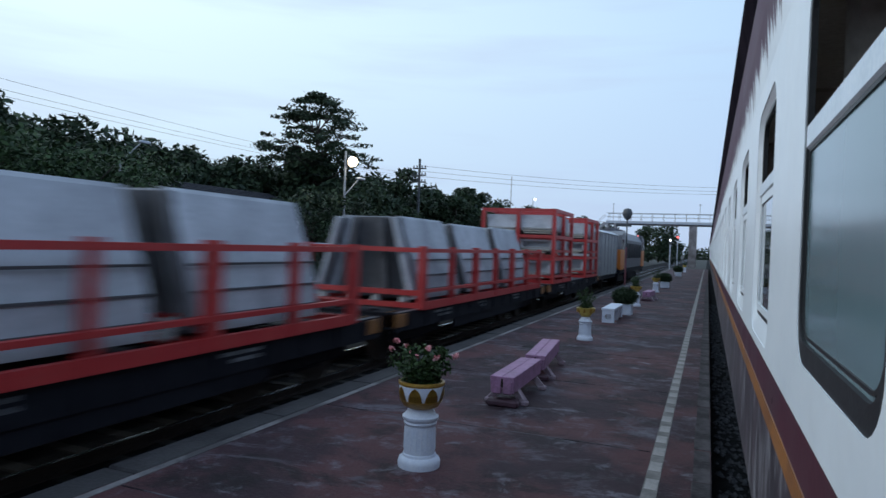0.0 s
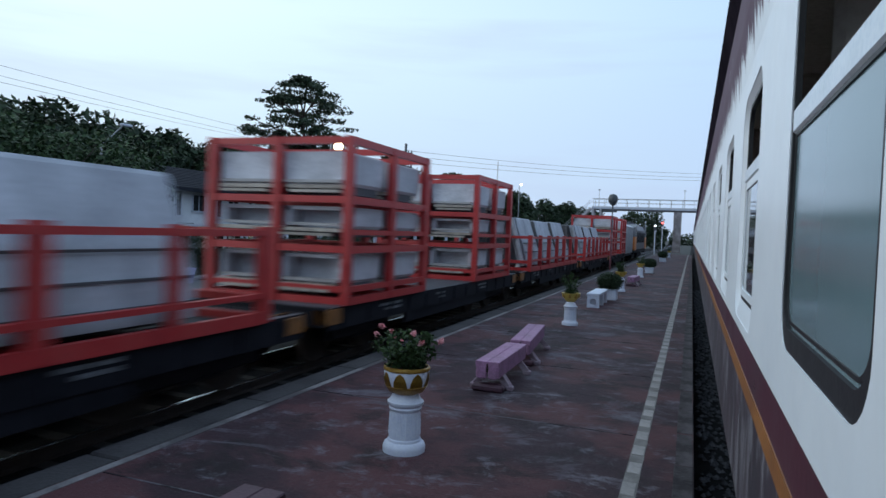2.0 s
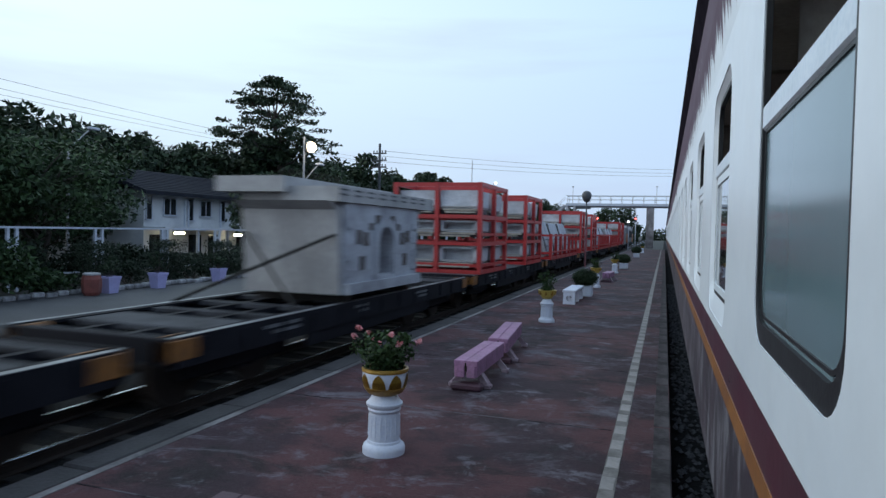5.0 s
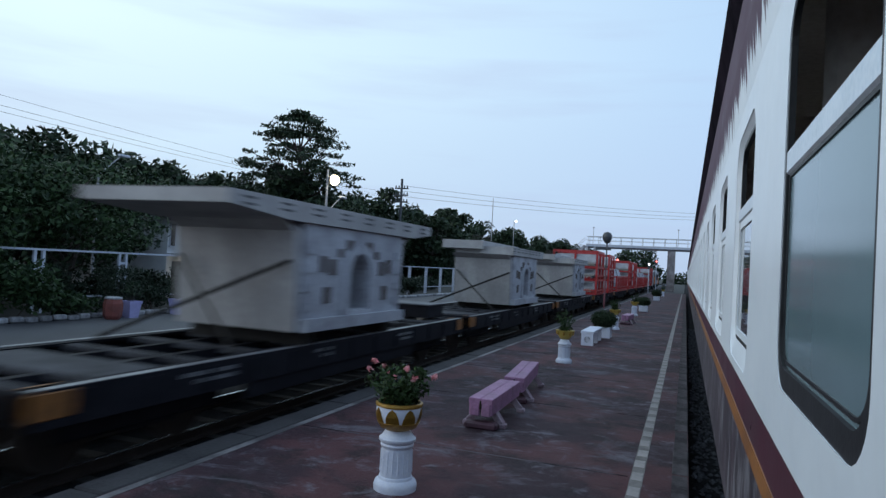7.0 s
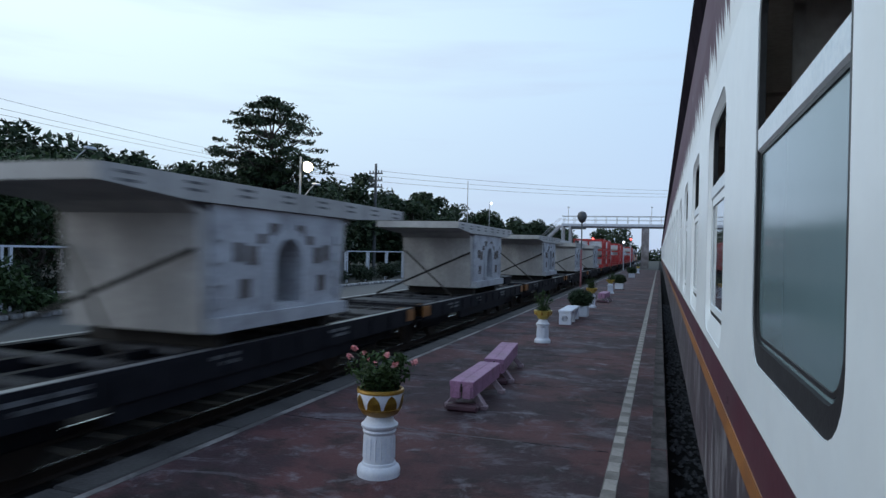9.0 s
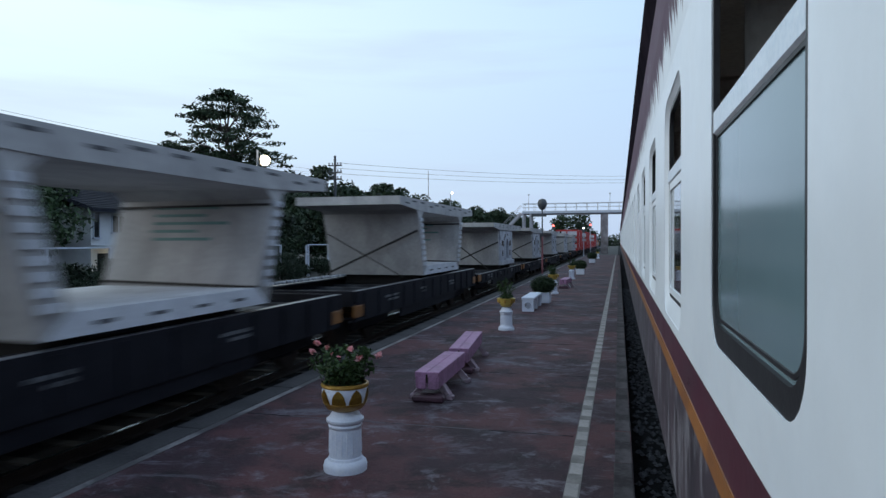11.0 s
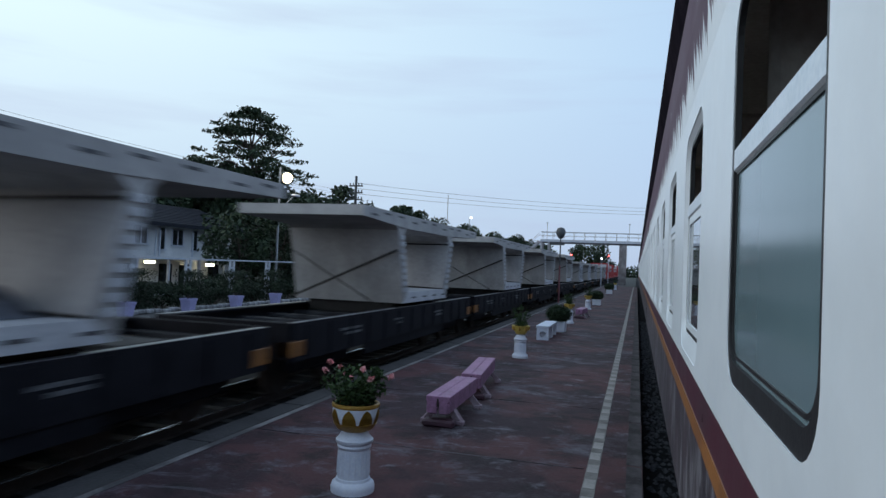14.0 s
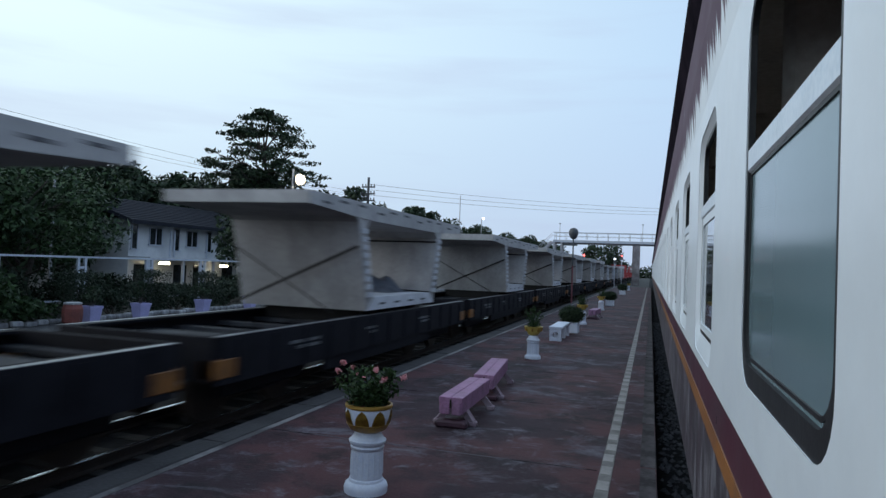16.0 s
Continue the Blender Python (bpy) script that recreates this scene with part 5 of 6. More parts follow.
for k in range(10, 19):
    src = seg_wide if k in (13, 14) else seg_long if k in (12, 15, 16) else seg
    ob = src if src.name not in used else copy_thing(src, pose(0, 0, 0))
    used.add(src.name)
    carried_by_train(ob, WAGON_ZERO - WAGON_PITCH * k + (0.65 if k >= 15 else 0.9), RAIL_Z + DECK + 0.36)

# crumpled sheets left lying in some of the cells
def make_sheet_heap(seed):
    rng = np.random.default_rng(seed)
    bm = bmesh.new()
    bmesh.ops.create_grid(bm, x_segments=22, y_segments=22, size=1.0)
    ph = rng.uniform(0, 6, 4)
    for v in bm.verts:
        x, y = v.co.x, v.co.y
        r = min(1.0, math.hypot(x, y * 0.9))
        fold = 0.05 * math.sin(7 * x + ph[0]) * math.cos(5 * y + ph[1]) + 0.03 * math.sin(13 * y + 4 * x + ph[2])
        v.co = Vector((x * 0.85, y * 0.80, max(0.004, (1 - r ** 2) * (0.30 + fold * 2.2 + 0.12 * y))))
    bmesh.ops.solidify(bm, geom=bm.faces[:], thickness=0.004)
    ob = tagged(part("tarpaulin", bm, M_SHEET, rounded=True), "crumpled dark blue-grey sheet heaped in a girder cell", "tarpaulin", group="sheet heaps")
    return ob


for k in (12, 14, 15, 16):
    carried_by_train(make_sheet_heap(k), WAGON_ZERO - WAGON_PITCH * k + 1.7, RAIL_Z + DECK + 0.36 + 0.245)

# pale covered van behind the locomotive
van = thing("covered_van", pose(0, 0, 0), "pale grey covered van with dark stains and ribs", "railway van")
boxpart("shell", (0, 0, 2.05), (2.45, 6.6, 2.3), M_GALV, van, bev=0.05)
bm = bmesh.new()
prism(bm, [(-1.3, 3.18), (-0.9, 3.36), (0.0, 3.44), (0.9, 3.36), (1.3, 3.18)], -3.4, 3.4, "y")
part("roof", bm, M_CONC_GREY, van)
for i in range(6):
    for k in (-1, 1):
        boxpart("rib", (k * 1.235, -3.0 + i * 1.2, 2.05), (0.05, 0.10, 2.2), M_GALV, van)
for y in (-3.32, 3.32):
    boxpart("end_door", (0.0, y, 2.0), (1.5, 0.05, 1.9), M_CONC_GREY, van, bev=0.01)
boxpart("underframe", (0, 0, 0.82), (2.3, 6.8, 0.24), M_WAGON, van)
for y in (-2.0, 2.0):
    bm = bmesh.new()
    rod(bm, (-0.55, y, 0.42), (0.55, y, 0.42), 0.06, 8)
    for k in (-1, 1):
        rod(bm, (k * 0.47, y, 0.42), (k * 0.60, y, 0.42), 0.42, 24)
    part("wheelset", bm, M_RUSTY, van)
carried_by_train(van, WAGON_ZERO + WAGON_PITCH + 5.95 + 3.55)


def make_locomotive():
    l = thing("diesel_locomotive", pose(0, 0, 0), "grey diesel locomotive with orange cab ends", "locomotive")
    bm = bmesh.new()
    prism(bm, [(-1.3, 1.15), (-1.35, 3.0), (-1.05, 3.5), (0.0, 3.68), (1.05, 3.5), (1.35, 3.0), (1.3, 1.15)], -5.8, 5.8, "y")
    part("hood", bm, M_LOCO, l)
    for e in (-1, 1):
        bm = bmesh.new()
        prism(bm, [(e * 5.8, 1.1), (e * 7.9, 1.1), (e * 7.9, 2.35), (e * 5.8, 2.35)], -1.36, 1.36, "x")
        part("cab_base", bm, M_ORANGE, l, "orange painted lower cab")
        bm = bmesh.new()
        prism(bm, [(e * 5.8, 2.35), (e * 7.9, 2.35), (e * 7.55, 3.25), (e * 5.8, 3.55)], -1.36, 1.36, "x")
        cab = part("cab", bm, M_LOCO, l)
        for x in (-0.62, 0.62):
            bm = bmesh.new()
            box(bm, (x, e * 7.74, 2.72), (0.95, 0.06, 0.62), Euler((radians(e * 17), 0, 0)).to_quaternion())
            part("windscreen", bm, M_DARKGLASS, cab)
        for k in (-1, 1):
            boxpart("side_window", (k * 1.365, e * 6.7, 2.7), (0.02, 0.8, 0.6), M_DARKGLASS, cab)
        boxpart("buffer_beam", (0, e * 7.95, 0.95), (2.5, 0.15, 0.5), M_WAGON, l)
        bm = bmesh.new()
        bbox(bm, (0, e * 4.6, 0.5), (2.0, 3.2, 0.4), 0.05)
        for a in (-1.2, 0, 1.2):
            for k in (-1, 1):
                rod(bm, (k * 0.46, e * 4.6 + a, 0.45), (k * 0.6, e * 4.6 + a, 0.45), 0.45, 20)
        part("bogie", bm, M_WAGON, l)
    for i in range(6):
        for k in (-1, 1):
            boxpart("grille", (k * 1.345, -4.5 + i * 1.8, 2.3), (0.03, 1.3, 1.0), M_WAGON, l)
    boxpart("underframe", (0, 0, 1.0), (2.6, 15.6, 0.3), M_WAGON, l)
    boxpart("fuel_tank", (0, 0, 0.6), (2.3, 4.0, 0.6), M_WAGON, l, bev=0.06)
    bm = bmesh.new()
    for i in range(4):
        rod(bm, (0, -3 + 2 * i, 3.6), (0, -3 + 2 * i, 3.85), 0.35, 14)
    part("roof_fans", bm, M_LOCO, l)
    return l


carried_by_train(make_locomotive(), WAGON_ZERO + WAGON_PITCH + 5.95 + 7.1 + 8.3)

# ---------------------------------------------------------------- station garden beyond the train
rng = np.random.default_rng(21)
st = bmesh.new()
bbox(st, (0, 0, 0), (0.22, 0.34, 0.16), 0.04)
first_stone = tagged(part("edging_stone", st, M_STONE), "rough grey edging stone along the garden bed", "stone", group="edging stones")
first_stone.matrix_basis = pose(-15.99, 6.0, -0.05)
for k in range(1, 130):
    copy_thing(first_stone, pose(-15.99 + rng.normal() * 0.03, 6.0 + 0.40 * k, -0.05 + rng.normal() * 0.012, 0, 0, rng.normal() * 8))


def make_lavender_pot(x, y, seed):
    rng = np.random.default_rng(seed)
    p = thing("lavender_pot", pose(x, y, -0.12, 0, 0, rng.normal() * 4), "lavender painted square flared flower pot with a thin dark plant", "flower pot", "lavender pots")
    def square(half, z):
        return [(sx * half, sy * half, z) for sx, sy in ((-1, -1), (1, -1), (1, 1), (-1, 1))]
    bm = bmesh.new()
    rings = [[bm.verts.new(v) for v in square(*q)] for q in ((0.155, 0.0), (0.205, 0.42), (0.222, 0.425), (0.226, 0.50), (0.195, 0.50), (0.188, 0.43))]
    for a, b in zip(rings, rings[1:]):
        for k in range(4):
            bm.faces.new((a[k], a[(k + 1) % 4], b[(k + 1) % 4], b[k]))
    bm.faces.new(rings[0][::-1])
    bm.faces.new(rings[-1])
    part("pot", bm, M_LAV, p)
    stems = bmesh.new()
    cs = []
    for _ in range(7):
        tip = (rng.normal() * 0.16, rng.normal() * 0.16, 0.5 + rng.uniform(0.2, 0.62))
        limb(stems, (tip[0] * 0.2, tip[1] * 0.2, 0.43), tip, 0.012, 0.005, rng, 2, 0.05)
        cs += [tip, (tip[0] * 0.6, tip[1] * 0.6, 0.3 + tip[2] * 0.5)]
    part("stem", stems, M_BARK, p)
    leaves("foliage", M_TREE, p, cs, [0.13] * len(cs), 300, 0.05, rng, 0.9)
    return p


for i, y in enumerate((15.25, 17.2, 20.25, 23.2, 26.2)):
    make_lavender_pot(-15.55, y, 40 + i)

urn = thing("terracotta_urn", pose(-15.45, 14.5, -0.12), "dark red octagonal urn with a pale rim", "urn")
bm = bmesh.new()
lathe(bm, [(0.19, 0), (0.25, 0.10), (0.265, 0.30), (0.265, 0.46), (0.22, 0.58)], 8)
part("body", bm, M_TERRA, urn)
bm = bmesh.new()
lathe(bm, [(0.225, 0.581), (0.235, 0.59), (0.235, 0.635), (0.19, 0.645)], 8)
part("rim", bm, M_STONE, urn, "pale rim")


def make_fence(x, y0, count):
    for i in range(count):
        f = thing("garden_fence", pose(x, y0 + 2.975 * i, -0.06), "white tubular garden fence with paired posts and a top rail", "fence", "fence bays")
        for dy in (-0.135, 0.135):
            boxpart("post", (0, dy, 0.90), (0.085, 0.085, 1.80), M_FENCE, f)
        for z in (1.30, 1.50):
            boxpart("block", (0, 0, z), (0.05, 0.185, 0.07), M_FENCE, f)
        boxpart("top_rail", (0, 1.4875, 1.832), (0.06, 2.975, 0.06), M_FENCE, f)
        boxpart("lower_rail", (0, 1.4875, 0.45), (0.05, 2.6, 0.05), M_FENCE, f)


for start, count in ((1.71, 10), (34.6, 10)):
    make_fence(-17.4, start, count)
    end_post = thing("fence_post", pose(-17.4, start + 2.975 * count + 0.045, -0.06), "white end post of the garden fence", "fence post", "fence end posts")
    boxpart("post", (0, 0, 0.93), (0.085, 0.085, 1.86), M_FENCE, end_post)


def make_hedge_block(x, y, sx, sy, h, seed):
    """A hedge clipped to a box with slightly rounded, ragged faces."""
    rng = np.random.default_rng(seed)
    b = thing("clipped_hedge", pose(x, y, -0.08), "dark green hedge clipped to a square block", "hedge", "clipped hedges")
    cs, rad = [], []
    for ix in (-1, 0, 1):
        for iy in (-1, 0, 1):
            for iz in range(4):
                cs.append((ix * sx * 0.30 + rng.normal() * 0.02, iy * sy * 0.30 + rng.normal() * 0.02, h * (0.14 + 0.245 * iz)))
                rad.append([sx * 0.24, sy * 0.24, h * 0.15])
    leaves("foliage", M_HEDGE, b, cs, rad, 5200, 0.034, rng)
    bm = bmesh.new()
    for c in cs[::4]:
        limb(bm, (c[0] * 0.3, c[1] * 0.3, 0), (c[0], c[1], h * 0.7), 0.02, 0.008, rng)
    part("stem", bm, M_BARK, b)
    return b


def make_bush(x, y, sx, sy, h, seed, count=2600, material=None, size=0.085):
    rng = np.random.default_rng(seed)
    b = thing("garden_bush", pose(x, y, -0.08), "dense dark green garden bush", "bush", "garden bushes")
    cs = [(rng.uniform(-sx, sx) * 0.6, rng.uniform(-sy, sy) * 0.7, h * rng.uniform(0.3, 0.78)) for _ in range(12)]
    rad = [[sx * 0.5, sy * 0.42, h * 0.30]] * 12
    leaves("foliage", material or M_TREE2, b, cs, rad, count, size, rng)
    bm = bmesh.new()
    for c in cs[:6]:
        limb(bm, (c[0] * 0.2, c[1] * 0.2, 0), c, 0.03, 0.012, rng)
    part("stem", bm, M_BARK, b)
    return b


for i in range(6):
    make_hedge_block(-16.55, 15.75 + 2.95 * i, 0.95, 1.15, 1.46 + 0.04 * math.sin(i * 1.7), 50 + i)
    make_bush(-16.65, 17.2 + 2.95 * i, 0.4, 1.1, 0.86 + 0.06 * math.sin(i * 2.3), 250 + i, 1900, M_HEDGE, 0.05)
for y, seed in ((31.9, 270), (35.8, 271), (39.0, 272)):
    make_bush(-16.7, y, 0.75, 1.0, 1.1, seed, 3200, M_HEDGE, 0.06)
make_bush(-16.4, 11.4, 0.9, 1.8, 1.75, 61, 4200)
make_bush(-16.5, 8.2, 1.0, 2.0, 1.9, 62, 4200)
make_bush(-16.2, 13.6, 0.6, 1.0, 0.8, 63, 1400)
for i in range(15):
    make_bush(-18.6 - 0.4 * (i % 3), 6.5 + 3.1 * i, 0.8, 1.9, (1.5 if i < 4 else 1.05) + 0.2 * math.sin(i * 2.1), 70 + i, 2400, M_HEDGE, 0.08)


def make_tree(x, y, height, trunk_h, spread, clumps, count, seed, material, leaf=0.2, label="tall dark tree with an open, layered crown", layered=False, rad=None):
    rng = np.random.default_rng(seed)
    t = thing("tree", pose(x, y, -0.15), label, "tree", "trees round the station")
    bm = bmesh.new()
    limb(bm, (0, 0, 0), (rng.normal() * 0.3, rng.normal() * 0.3, height * 0.82), 0.028 * height, 0.006 * height, rng, 5, 0.02)
    cs, rr = [], []
    for i in range(clumps):
        f = i / max(1, clumps - 1)
        z = trunk_h + (height - trunk_h) * f
        prof = max(0.30, (1.0 - f) ** 0.33) if layered else math.sin(math.pi * (0.15 + 0.72 * f)) ** 0.6
        a = i * 2.399 + rng.normal() * 0.3
        d = spread * prof * (rng.uniform(0.15, 1.0) if layered else rng.uniform(0.35, 1.0))
        c = (d * math.cos(a), d * math.sin(a), z + rng.normal() * 0.02 * height)
        cs.append(c)
        q = (rad or spread * 0.42) * rng.uniform(0.65, 1.15)
        rr.append([q, q, q * (0.27 if layered else 0.62)])
        limb(bm, (c[0] * 0.05, c[1] * 0.05, max(0.3, z - spread * 0.35)), c, 0.008 * height, 0.002 * height, rng, 3, 0.05)
    part("trunk", bm, M_BARK, t)
    leaves("crown", material, t, cs, rr, count, leaf, rng)
    return t


def make_crown_tree(x, y, height, base, spread, clumps, count, seed):
    """A tall tree with a feathery dome of small sprays, sky showing between them."""
    rng = np.random.default_rng(seed)
    t = thing("tree", pose(x, y, -0.15), "tall dark tree with an open, feathery domed crown", "tree", "trees round the station")
    trunk = bmesh.new()
    limb(trunk, (0, 0, 0), (0.3, 0.2, height * 0.93), 0.34, 0.05, rng, 6, 0.012)
    mains = []
    for i in range(15):
        a, f = i * 2.399, i / 14
        z0 = base - 1.6 + (height - base) * 0.75 * f
        r = spread * 0.7 * (1 - 0.55 * f)
        tip = (r * math.cos(a), r * math.sin(a), z0 + 1.5 + 0.5 * rng.random())
        limb(trunk, (0.02, 0.02, z0), tip, 0.10, 0.03, rng, 4, 0.04)
        mains.append((z0, tip))
    cs, rr = [], []
    for i in range(clumps):
        f = rng.random() ** 0.95
        edge = spread * (1 - f ** 2.6) ** 0.55 * (1 - 0.22 * f)
        a, d = rng.uniform(0, 2 * math.pi), edge * rng.random() ** 0.42
        c = (d * math.cos(a), d * math.sin(a), base + (height - base) * f * (1 - 0.10 * d / spread) - 0.35 * (d / spread) ** 2 + rng.normal() * 0.12)
        q = rng.uniform(0.45, 0.95)
        cs.append(c)
        rr.append([q * 1.2, q * 1.2, q * 0.24])
        near = min(mains, key=lambda m: (m[1][0] - c[0]) ** 2 + (m[1][1] - c[1]) ** 2 + (m[1][2] - c[2]) ** 2)
        k = 0.6
        limb(trunk, (near[1][0] * k, near[1][1] * k, near[0] + (near[1][2] - near[0]) * k), c, 0.03, 0.012, rng, 3, 0.05)
    part("trunk", trunk, M_BARK, t)
    leaves("crown", M_TREE, t, cs, rr, count, 0.15, rng)
    return t


# the tall layered tree behind the street lamp
make_crown_tree(-30.3, 46.2, 14.0, 7.9, 5.1, 165, 9800, 107)
make_tree(-30.6, 45.9, 9.0, 2.0, 2.9, 34, 11000, 101, M_TREE, 0.24, "dense dark undergrowth tree below the tall crown")
make_tree(-29.0, 51.0, 7.4, 1.5, 3.4, 26, 8000, 170, M_TREE, 0.24, "dense dark undergrowth tree beside the tall crown")
make_tree(-20.0, 16.6, 4.7, 2.2, 3.0, 26, 10000, 102, M_TREE2, 0.10, "low broad garden tree with bright leaves")
make_tree(-19.6, 12.0, 4.5, 1.9, 2.8, 26, 10000, 103, M_TREE2, 0.10, "low broad garden tree with bright leaves")
make_tree(-19.4, 29.3, 4.3, 1.8, 2.0, 16, 3000, 160, M_TREE, 0.13, "low garden tree lit by the lamp")
make_tree(-20.2, 33.6, 4.4, 1.2, 2.4, 18, 4200, 161, M_HEDGE, 0.14, "low broad garden tree by the fence")
make_tree(-23.0, 39.6, 5.4, 1.0, 3.0, 22, 6500, 162, M_TREE, 0.17, "dense dark tree beside the house")
make_tree(-27.4, 16.4, 7.2, 2.2, 3.4, 26, 8000, 104, M_TREE, 0.20, "dense dark tree behind the garden")
make_tree(-26.0, 12.5, 6.6, 2.0, 3.6, 26, 8000, 105, M_TREE, 0.20, "dense dark tree behind the garden")
make_tree(-31.0, 25.5, 6.0, 1.6, 4.0, 26, 8000, 106, M_TREE, 0.20, "dense dark tree behind the garden")
for i in range(7):
    make_tree(-36.5 - 1.0 * (i % 2), 24.5 + 5.4 * i, 7.9 + 0.35 * math.sin(i * 2.7), 1.4, 3.9, 24, 6500, 180 + i, M_TREE, 0.26, "dense dark tree behind the houses")
for i in range(9):
    make_tree(-40.0 - 2.0 * (i % 2), 26.0 + 6.2 * i, 8.2 + 0.4 * math.sin(i * 1.9), 1.6, 4.4, 24, 6500, 110 + i, M_TREE, 0.27, "dense dark tree behind the houses")
for i in range(8):
    make_tree(-31.0 - 1.5 * (i % 3), 62.0 + 8.5 * i, 8.3 + 0.7 * math.sin(i * 2.4 + 1), 1.2, 4.4, 22, 5000, 130 + i, M_TREE, 0.30, "dense dark tree along the line")
for i in range(6):
    make_tree(-24.0 - 2.0 * (i % 2), 128.0 + 11.0 * i, 7.4 + 0.7 * math.sin(i * 2.9), 1.2, 4.4, 20, 3000, 140 + i, M_TREE, 0.38, "dense dark tree far along the line")
for x, y, h in ((-29.8, 75.5, 8.3), (-27.4, 70.0, 7.6), (-25.7, 100.0, 7.4), (-24.2, 108.0, 7.1), (-22.6, 116.0, 7.2)):
    make_tree(x, y, h, 1.0, 3.6, 22, 5000, 210 + int(y), M_TREE, 0.28, "dense dark tree along the line")
make_tree(-10.0, 150.0, 7.4, 1.0, 5.0, 22, 4200, 150, M_TREE, 0.34, "dense dark tree beyond the footbridge")

# far belt of woods
rng = np.random.default_rng(200)
cs = [(x, 330 + 20 * math.sin(x * 0.07), 2.5 + 1.5 * math.sin(x * 0.31)) for x in range(-160, 140, 4)]
w = leaves("far_woods", M_TREE, None, cs, [[5, 5, 3.5]] * len(cs), 9000, 0.9, rng)
tagged(w, "dark belt of distant woods on the horizon", "woods", kind="stuff")
cs = [(-48.0 - 3 * math.sin(y), y, 3.0 + 1.2 * math.sin(y * 0.4)) for y in range(-10, 320, 4)]
w = leaves("far_woods", M_TREE, None, cs, [[3, 4, 3.4]] * len(cs), 16000, 0.45, rng)
tagged(w, "dark belt of trees behind the station", "woods", kind="stuff")


def make_house(x, y0, y1, eave, ridge):
    h = thing("station_house", pose(x, y0, -0.6), "white two-storey railway house with dark tiled roof and lit porch", "house")
    L, D = y1 - y0, 7.0
    boxpart("wall", (-D / 2, L / 2, eave / 2), (D, L, eave), M_HOUSE, h)
    bm = bmesh.new()
    prism(bm, [(0.9, eave - 0.15), (-D / 2, ridge), (-D - 0.9, eave - 0.15), (-D - 0.9, eave - 0.33), (-D / 2, ridge - 0.22), (0.9, eave - 0.33)], -0.8, L + 0.8, "y")
    roof = part("roof", bm, M_TILES, h)
    for i in range(12):
        t = (i + 0.5) / 12
        bm = bmesh.new()
        xx, zz = 0.9 + (-D / 2 - 0.9) * t, eave - 0.15 + (ridge - eave + 0.15) * t
        box(bm, (xx, L / 2, zz + 0.015), (0.30, L + 1.6, 0.03), Euler((0, math.atan2(ridge - eave, D / 2 + 0.9), 0)).to_quaternion())
        part("tile_course", bm, M_TILES, roof)
    for y, wide in ((0.35, 0.42), (2.0, 1.0), (3.75, 0.5), (5.15, 1.0), (6.8, 0.5), (8.2, 1.0), (9.9, 0.5)):
        tall = 0.92 if wide > 0.9 else 1.25
        zc = eave - 0.93 if wide > 0.9 else eave - 1.05
        win = boxpart("window", (0.02, y, zc), (0.06, wide, tall), M_DARKGLASS, h)
        for dy in ((-wide / 2, 0.0, wide / 2) if wide > 0.9 else (-wide / 2, wide / 2)):
            boxpart("frame", (0.05, y + dy, zc), (0.06, 0.05, tall + 0.08), M_FENCE, win)
        boxpart("sill", (0.08, y, zc - tall / 2 - 0.04), (0.16, wide + 0.16, 0.06), M_FENCE, win)
    for y in (1.0, 4.2, 6.0, 8.9):
        boxpart("doorway", (0.02, y, 1.0), (0.06, 1.1, 1.9), M_DARKGLASS, h)
    for y in (0.1, 2.9, 5.7, 8.3, L - 0.1):
        boxpart("post", (1.3, y, 1.14), (0.14, 0.14, 2.28), M_FENCE, h)
    for y in (2.75, 3.1, 6.1, 9.2):
        boxpart("balcony_post", (0.45, y, 3.15), (0.07, 0.07, 1.6), M_FENCE, h)
    boxpart("porch_roof", (0.75, L / 2, 2.34), (1.5, L, 0.12), M_HOUSE, h)
    for y, z in ((1.45, 2.06), (6.9, 1.95)):
        boxpart("porch_lamp", (1.2, y, z), (0.14, 0.7, 0.14), G_TUBE, h, "lit tube lamp under the porch roof")
    return h


make_house(-27.5, 29.3, 40.2, 4.5, 5.85)

# street lamps
def make_street_lamp(x, y, h, lit, label):
    l = thing("street_lamp", pose(x, y, -0.1), label, "street lamp")
    bm = bmesh.new()
    rod(bm, (0, 0, 0), (0, 0, h + 0.7 if lit else h - 1.55), 0.075, 10, 0.05)
    part("pole", bm, M_GALV, l)
    bm = bmesh.new()
    limb(bm, (0, 0, h - 1.6), (0.45, 0.7, h - 0.7), 0.035, 0.03, np.random.default_rng(1), 3, 0.02)
    part("arm", bm, M_GALV, l)
    bm = bmesh.new()
    bbox(bm, (0.5, 0.82, h - 0.66), (0.22, 0.55, 0.12), 0.03)
    part("lamp_head", bm, M_FENCE, l)
    if lit:
        bm = bmesh.new()
        bbox(bm, (0.16, 0.14, h + 0.12), (0.12, 0.62, 0.42), 0.06)
        part("housing", bm, M_SIGN, l)
        bm = bmesh.new()
        made = bmesh.ops.create_uvsphere(bm, u_segments=16, v_segments=10, radius=0.27)
        bmesh.ops.translate(bm, verts=made["verts"], vec=(0.33, 0.14, h + 0.17))
        part("floodlight", bm, G_LAMP, l, "bright warm floodlight", rounded=True)
    return l


make_street_lamp(-17.9, 30.1, 6.05, True, "galvanised lamp pole with a bright floodlight and a small arm")
make_street_lamp(-24.0, 21.3, 6.75, False, "galvanised street lamp pole, unlit")
lamp = new("floodlight_lamp", bpy.data.lights.new("floodlight_lamp", "POINT"))
lamp.data.energy = 100
lamp.data.color = (1.0, 0.86, 0.62)
lamp.data.shadow_soft_size = 0.25
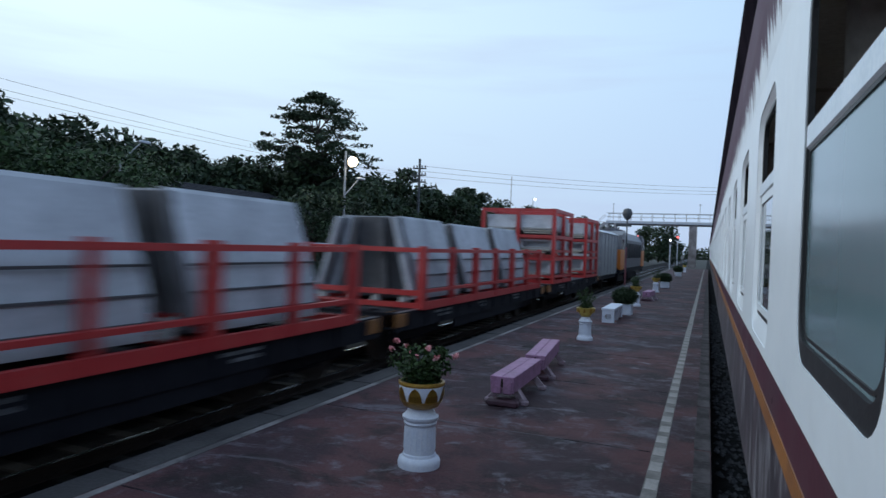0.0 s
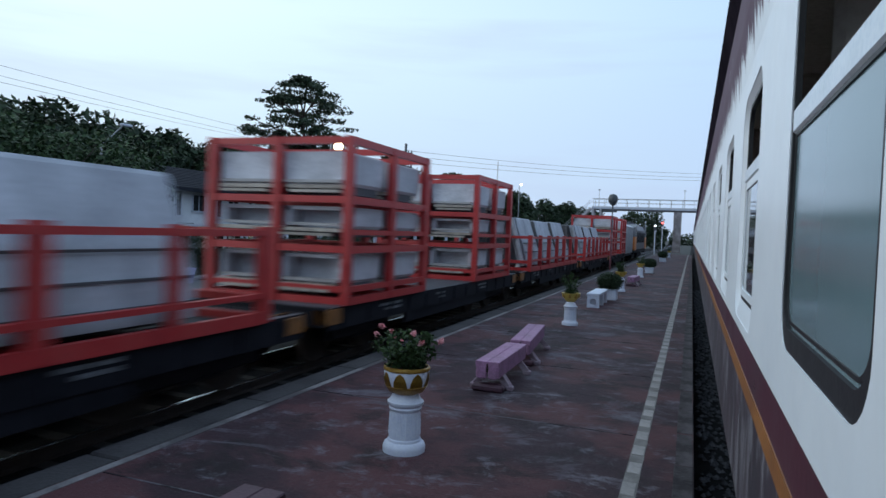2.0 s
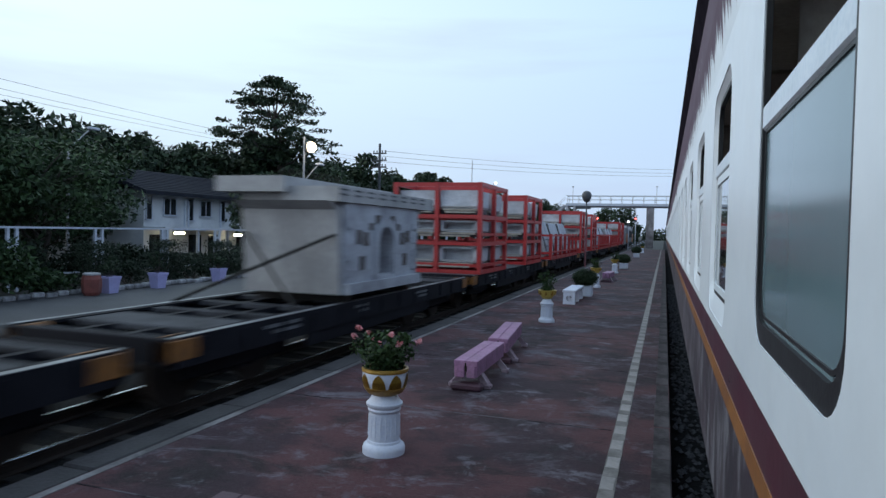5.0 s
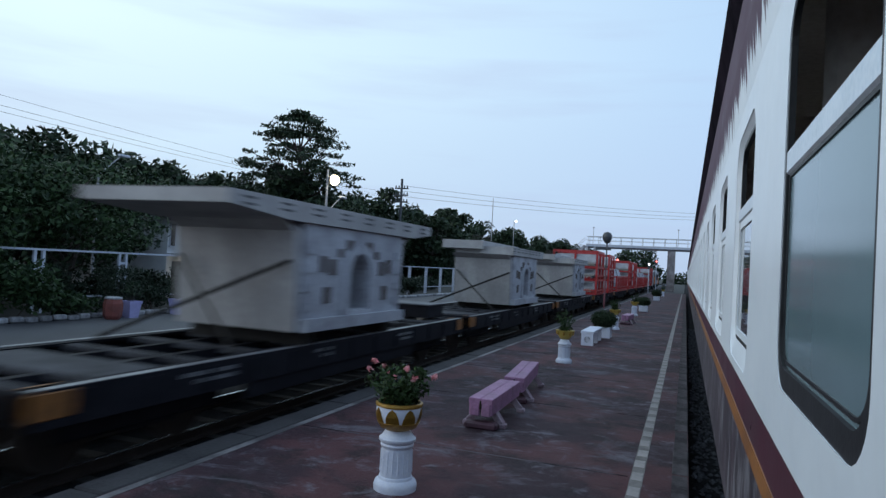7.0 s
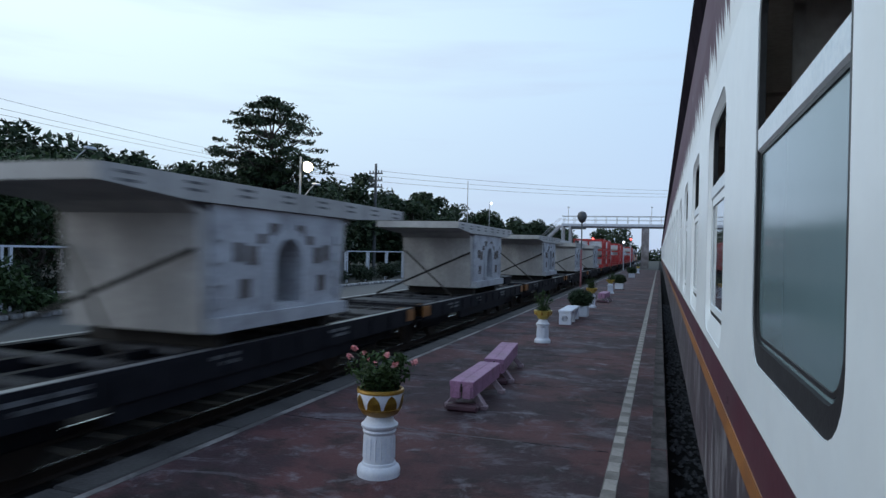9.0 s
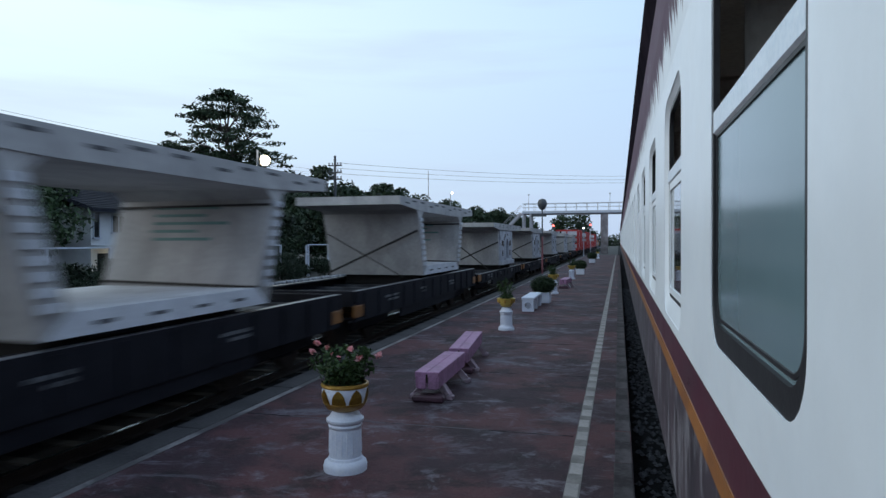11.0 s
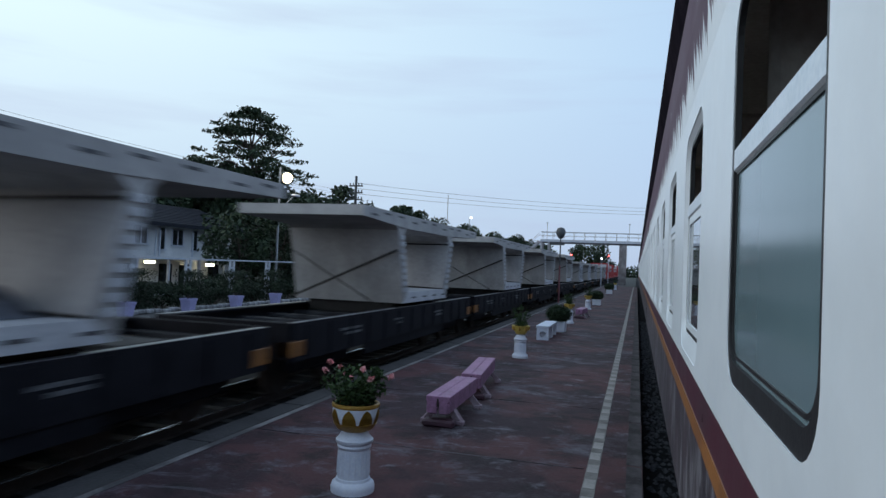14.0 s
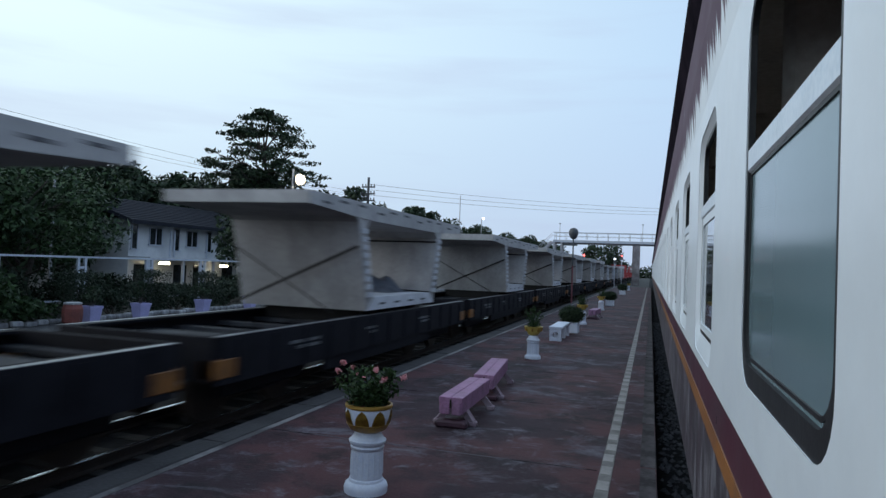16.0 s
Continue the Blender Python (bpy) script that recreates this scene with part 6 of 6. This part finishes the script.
lamp.location = (-17.2, 30.2, 6.1)

# utility pole with cross arms, thin masts and overhead wires
pole = thing("utility_pole", pose(-28.0, 62.0, -0.3), "dark concrete utility pole with three cross arms", "utility pole")
bm = bmesh.new()
rod(bm, (0, 0, 0), (0, 0, 11.0), 0.20, 8, 0.13)
part("shaft", bm, M_SIGN, pole)
for z in (8.6, 9.3, 10.0):
    boxpart("cross_arm", (0, 0, z), (1.5, 0.14, 0.13), M_SIGN, pole)
    for k in (-0.65, -0.3, 0.3, 0.65):
        bm = bmesh.new()
        rod(bm, (k, 0, z + 0.05), (k, 0, z + 0.30), 0.06, 6)
        part("insulator", bm, M_SIGN, pole)
for x, y, h, nm in ((-24.5, 84.0, 11.6, "radio_mast"), (-22.5, 88.0, 9.0, "lamp_mast")):
    m = thing(nm, pose(x, y, -0.3), "thin pale mast above the trees" if nm == "radio_mast" else "thin pole with a small white lamp", "mast")
    bm = bmesh.new()
    rod(bm, (0, 0, 0), (0, 0, h), 0.08, 6, 0.05)
    part("shaft", bm, M_GALV, m)
    if nm == "lamp_mast":
        bm = bmesh.new()
        bmesh.ops.create_uvsphere(bm, u_segments=10, v_segments=6, radius=0.16)
        bmesh.ops.translate(bm, verts=bm.verts[:], vec=(0.25, 0, h - 0.1))
        part("lamp_globe", bm, G_WHITE, m)


def tube(bm, pts, r, seg=5):
    rings = []
    for i, p in enumerate(pts):
        d = (pts[min(i + 1, len(pts) - 1)] - pts[max(i - 1, 0)]).normalized()
        q = d.to_track_quat("Z", "Y")
        rings.append([bm.verts.new(p + q @ Vector((r * math.cos(2 * math.pi * a / seg), r * math.sin(2 * math.pi * a / seg), 0))) for a in range(seg)])
    for a, b in zip(rings, rings[1:]):
        for n in range(seg):
            bm.faces.new((a[n], a[(n + 1) % seg], b[(n + 1) % seg], b[n]))


def wire(name, a, b, sag, r, label):
    a, b = Vector(a), Vector(b)
    bm = bmesh.new()
    tube(bm, [a.lerp(b, k / 14) - Vector((0, 0, sag * 4 * (k / 14) * (1 - k / 14))) for k in range(15)], r)
    tagged(part(name, bm, M_CHAIN), label, "cable", group="overhead wires")


for dz, dx in ((0.0, 0.0), (0.22, 0.3), (0.75, 0.1), (-1.15, 0.0)):
    wire("overhead_wire", (-27.0 + dx, 2.0, 7.75 + dz), (-28.0 + dx, 62.0, 8.6 + dz * 0.6), 0.75, 0.008, "thin dark overhead wire above the garden trees")
for i, dz in enumerate((0.0, 0.35, 0.8)):
    wire("overhead_wire", (-28.0, 62.0, 8.9 + 0.55 * i), (14.0, 110.0, 11.5 + dz), 0.8, 0.016, "thin dark overhead wire crossing the tracks")

# footbridge
br = thing("footbridge", pose(0, 100.0, 0), "grey steel footbridge over the tracks with railings and a concrete pier", "footbridge")
boxpart("deck", (0.6, 0, 6.24), (29.5, 2.0, 0.36), M_FENCE, br)
boxpart("girder", (0.6, 0, 5.96), (29.5, 1.7, 0.20), M_LOCO, br, "dark girder under the deck")
bm = bmesh.new()
box(bm, (-2.10, 0, 2.93), (1.05, 1.6, 5.86))
part("pier", bm, M_PIER, br, "stained concrete pier")
box_ = bmesh.new()
for y in (-0.95, 0.95):
    box(box_, (0.6, y, 7.55), (29.5, 0.07, 0.07))
    box(box_, (0.6, y, 7.0), (29.5, 0.04, 0.04))
part("handrail", box_, M_GALV, br)
for i in range(20):
    for y in (-0.95, 0.95):
        boxpart("baluster", (-13.9 + i * 1.55, y, 6.98), (0.05, 0.05, 1.12), M_GALV, br)
bm = bmesh.new()
for y in (-0.8, 0.8):
    for x in (-14.0, -12.9):
        box(bm, (x, y, 3.0), (0.28, 0.28, 6.2))
part("tower", bm, M_BRIDGE, br, "steel stair tower")
bm = bmesh.new()
for i in range(20):
    box(bm, (-14.6 - i * 0.30, 0, 6.2 - i * 0.31), (0.32, 1.7, 0.06))
for y in (-0.85, 0.85):
    beam(bm, (-14.4, y, 6.1), (-20.6, y, -0.2), 0.10, 0.30)
    beam(bm, (-14.4, y, 7.3), (-20.6, y, 1.0), 0.05)
part("stair", bm, M_BRIDGE, br)
for x, h in ((-13.4, 9.0), (-1.3, 9.0)):
    bm = bmesh.new()
    rod(bm, (x, 0.9, 6.4), (x, 0.9, h), 0.04, 6)
    box(bm, (x, 0.9, h), (0.3, 0.2, 0.12))
    part("light_pole", bm, M_GALV, br)
boxpart("hanging_sign", (-11.6, -1.0, 5.75), (2.2, 0.1, 0.35), M_SIGN, br)
bm = bmesh.new()
box(bm, (2.2, 0, 2.93), (0.8, 1.6, 5.86))
part("pier", bm, M_PIER, br)


def make_signal(x, y, h, glow_mat, label):
    s = thing("railway_signal", pose(x, y, -0.4), label, "railway signal", "signals")
    bm = bmesh.new()
    for i in range(6):
        rod(bm, (0, 0, h * i / 6), (0, 0, h * (i + 0.96) / 6), 0.07, 8)
    part("mast", bm, M_FENCE, s)
    boxpart("head", (0, 0, h + 0.4), (0.36, 0.2, 0.9), M_SIGN, s, bev=0.05)
    bm = bmesh.new()
    rod(bm, (0, -0.16, h + 0.55), (0, -0.10, h + 0.55), 0.12, 12)
    part("lens", bm, glow_mat, s, "lit signal lens")


make_signal(-4.4, 86.0, 3.4, G_WHITE, "white-banded railway signal mast with a lit lens")
make_signal(-8.8, 92.0, 3.9, G_RED, "railway signal showing red beside the line")
make_signal(-4.6, 112.0, 4.4, G_RED, "far railway signal showing red beside the line")


# ---------------------------------------------------------------- what moves
def motions():
    for ob, s, z in moving:
        walk(ob, [(t, on_track(s + d, z)) for t, d in SPEED_ROWS])


motions()
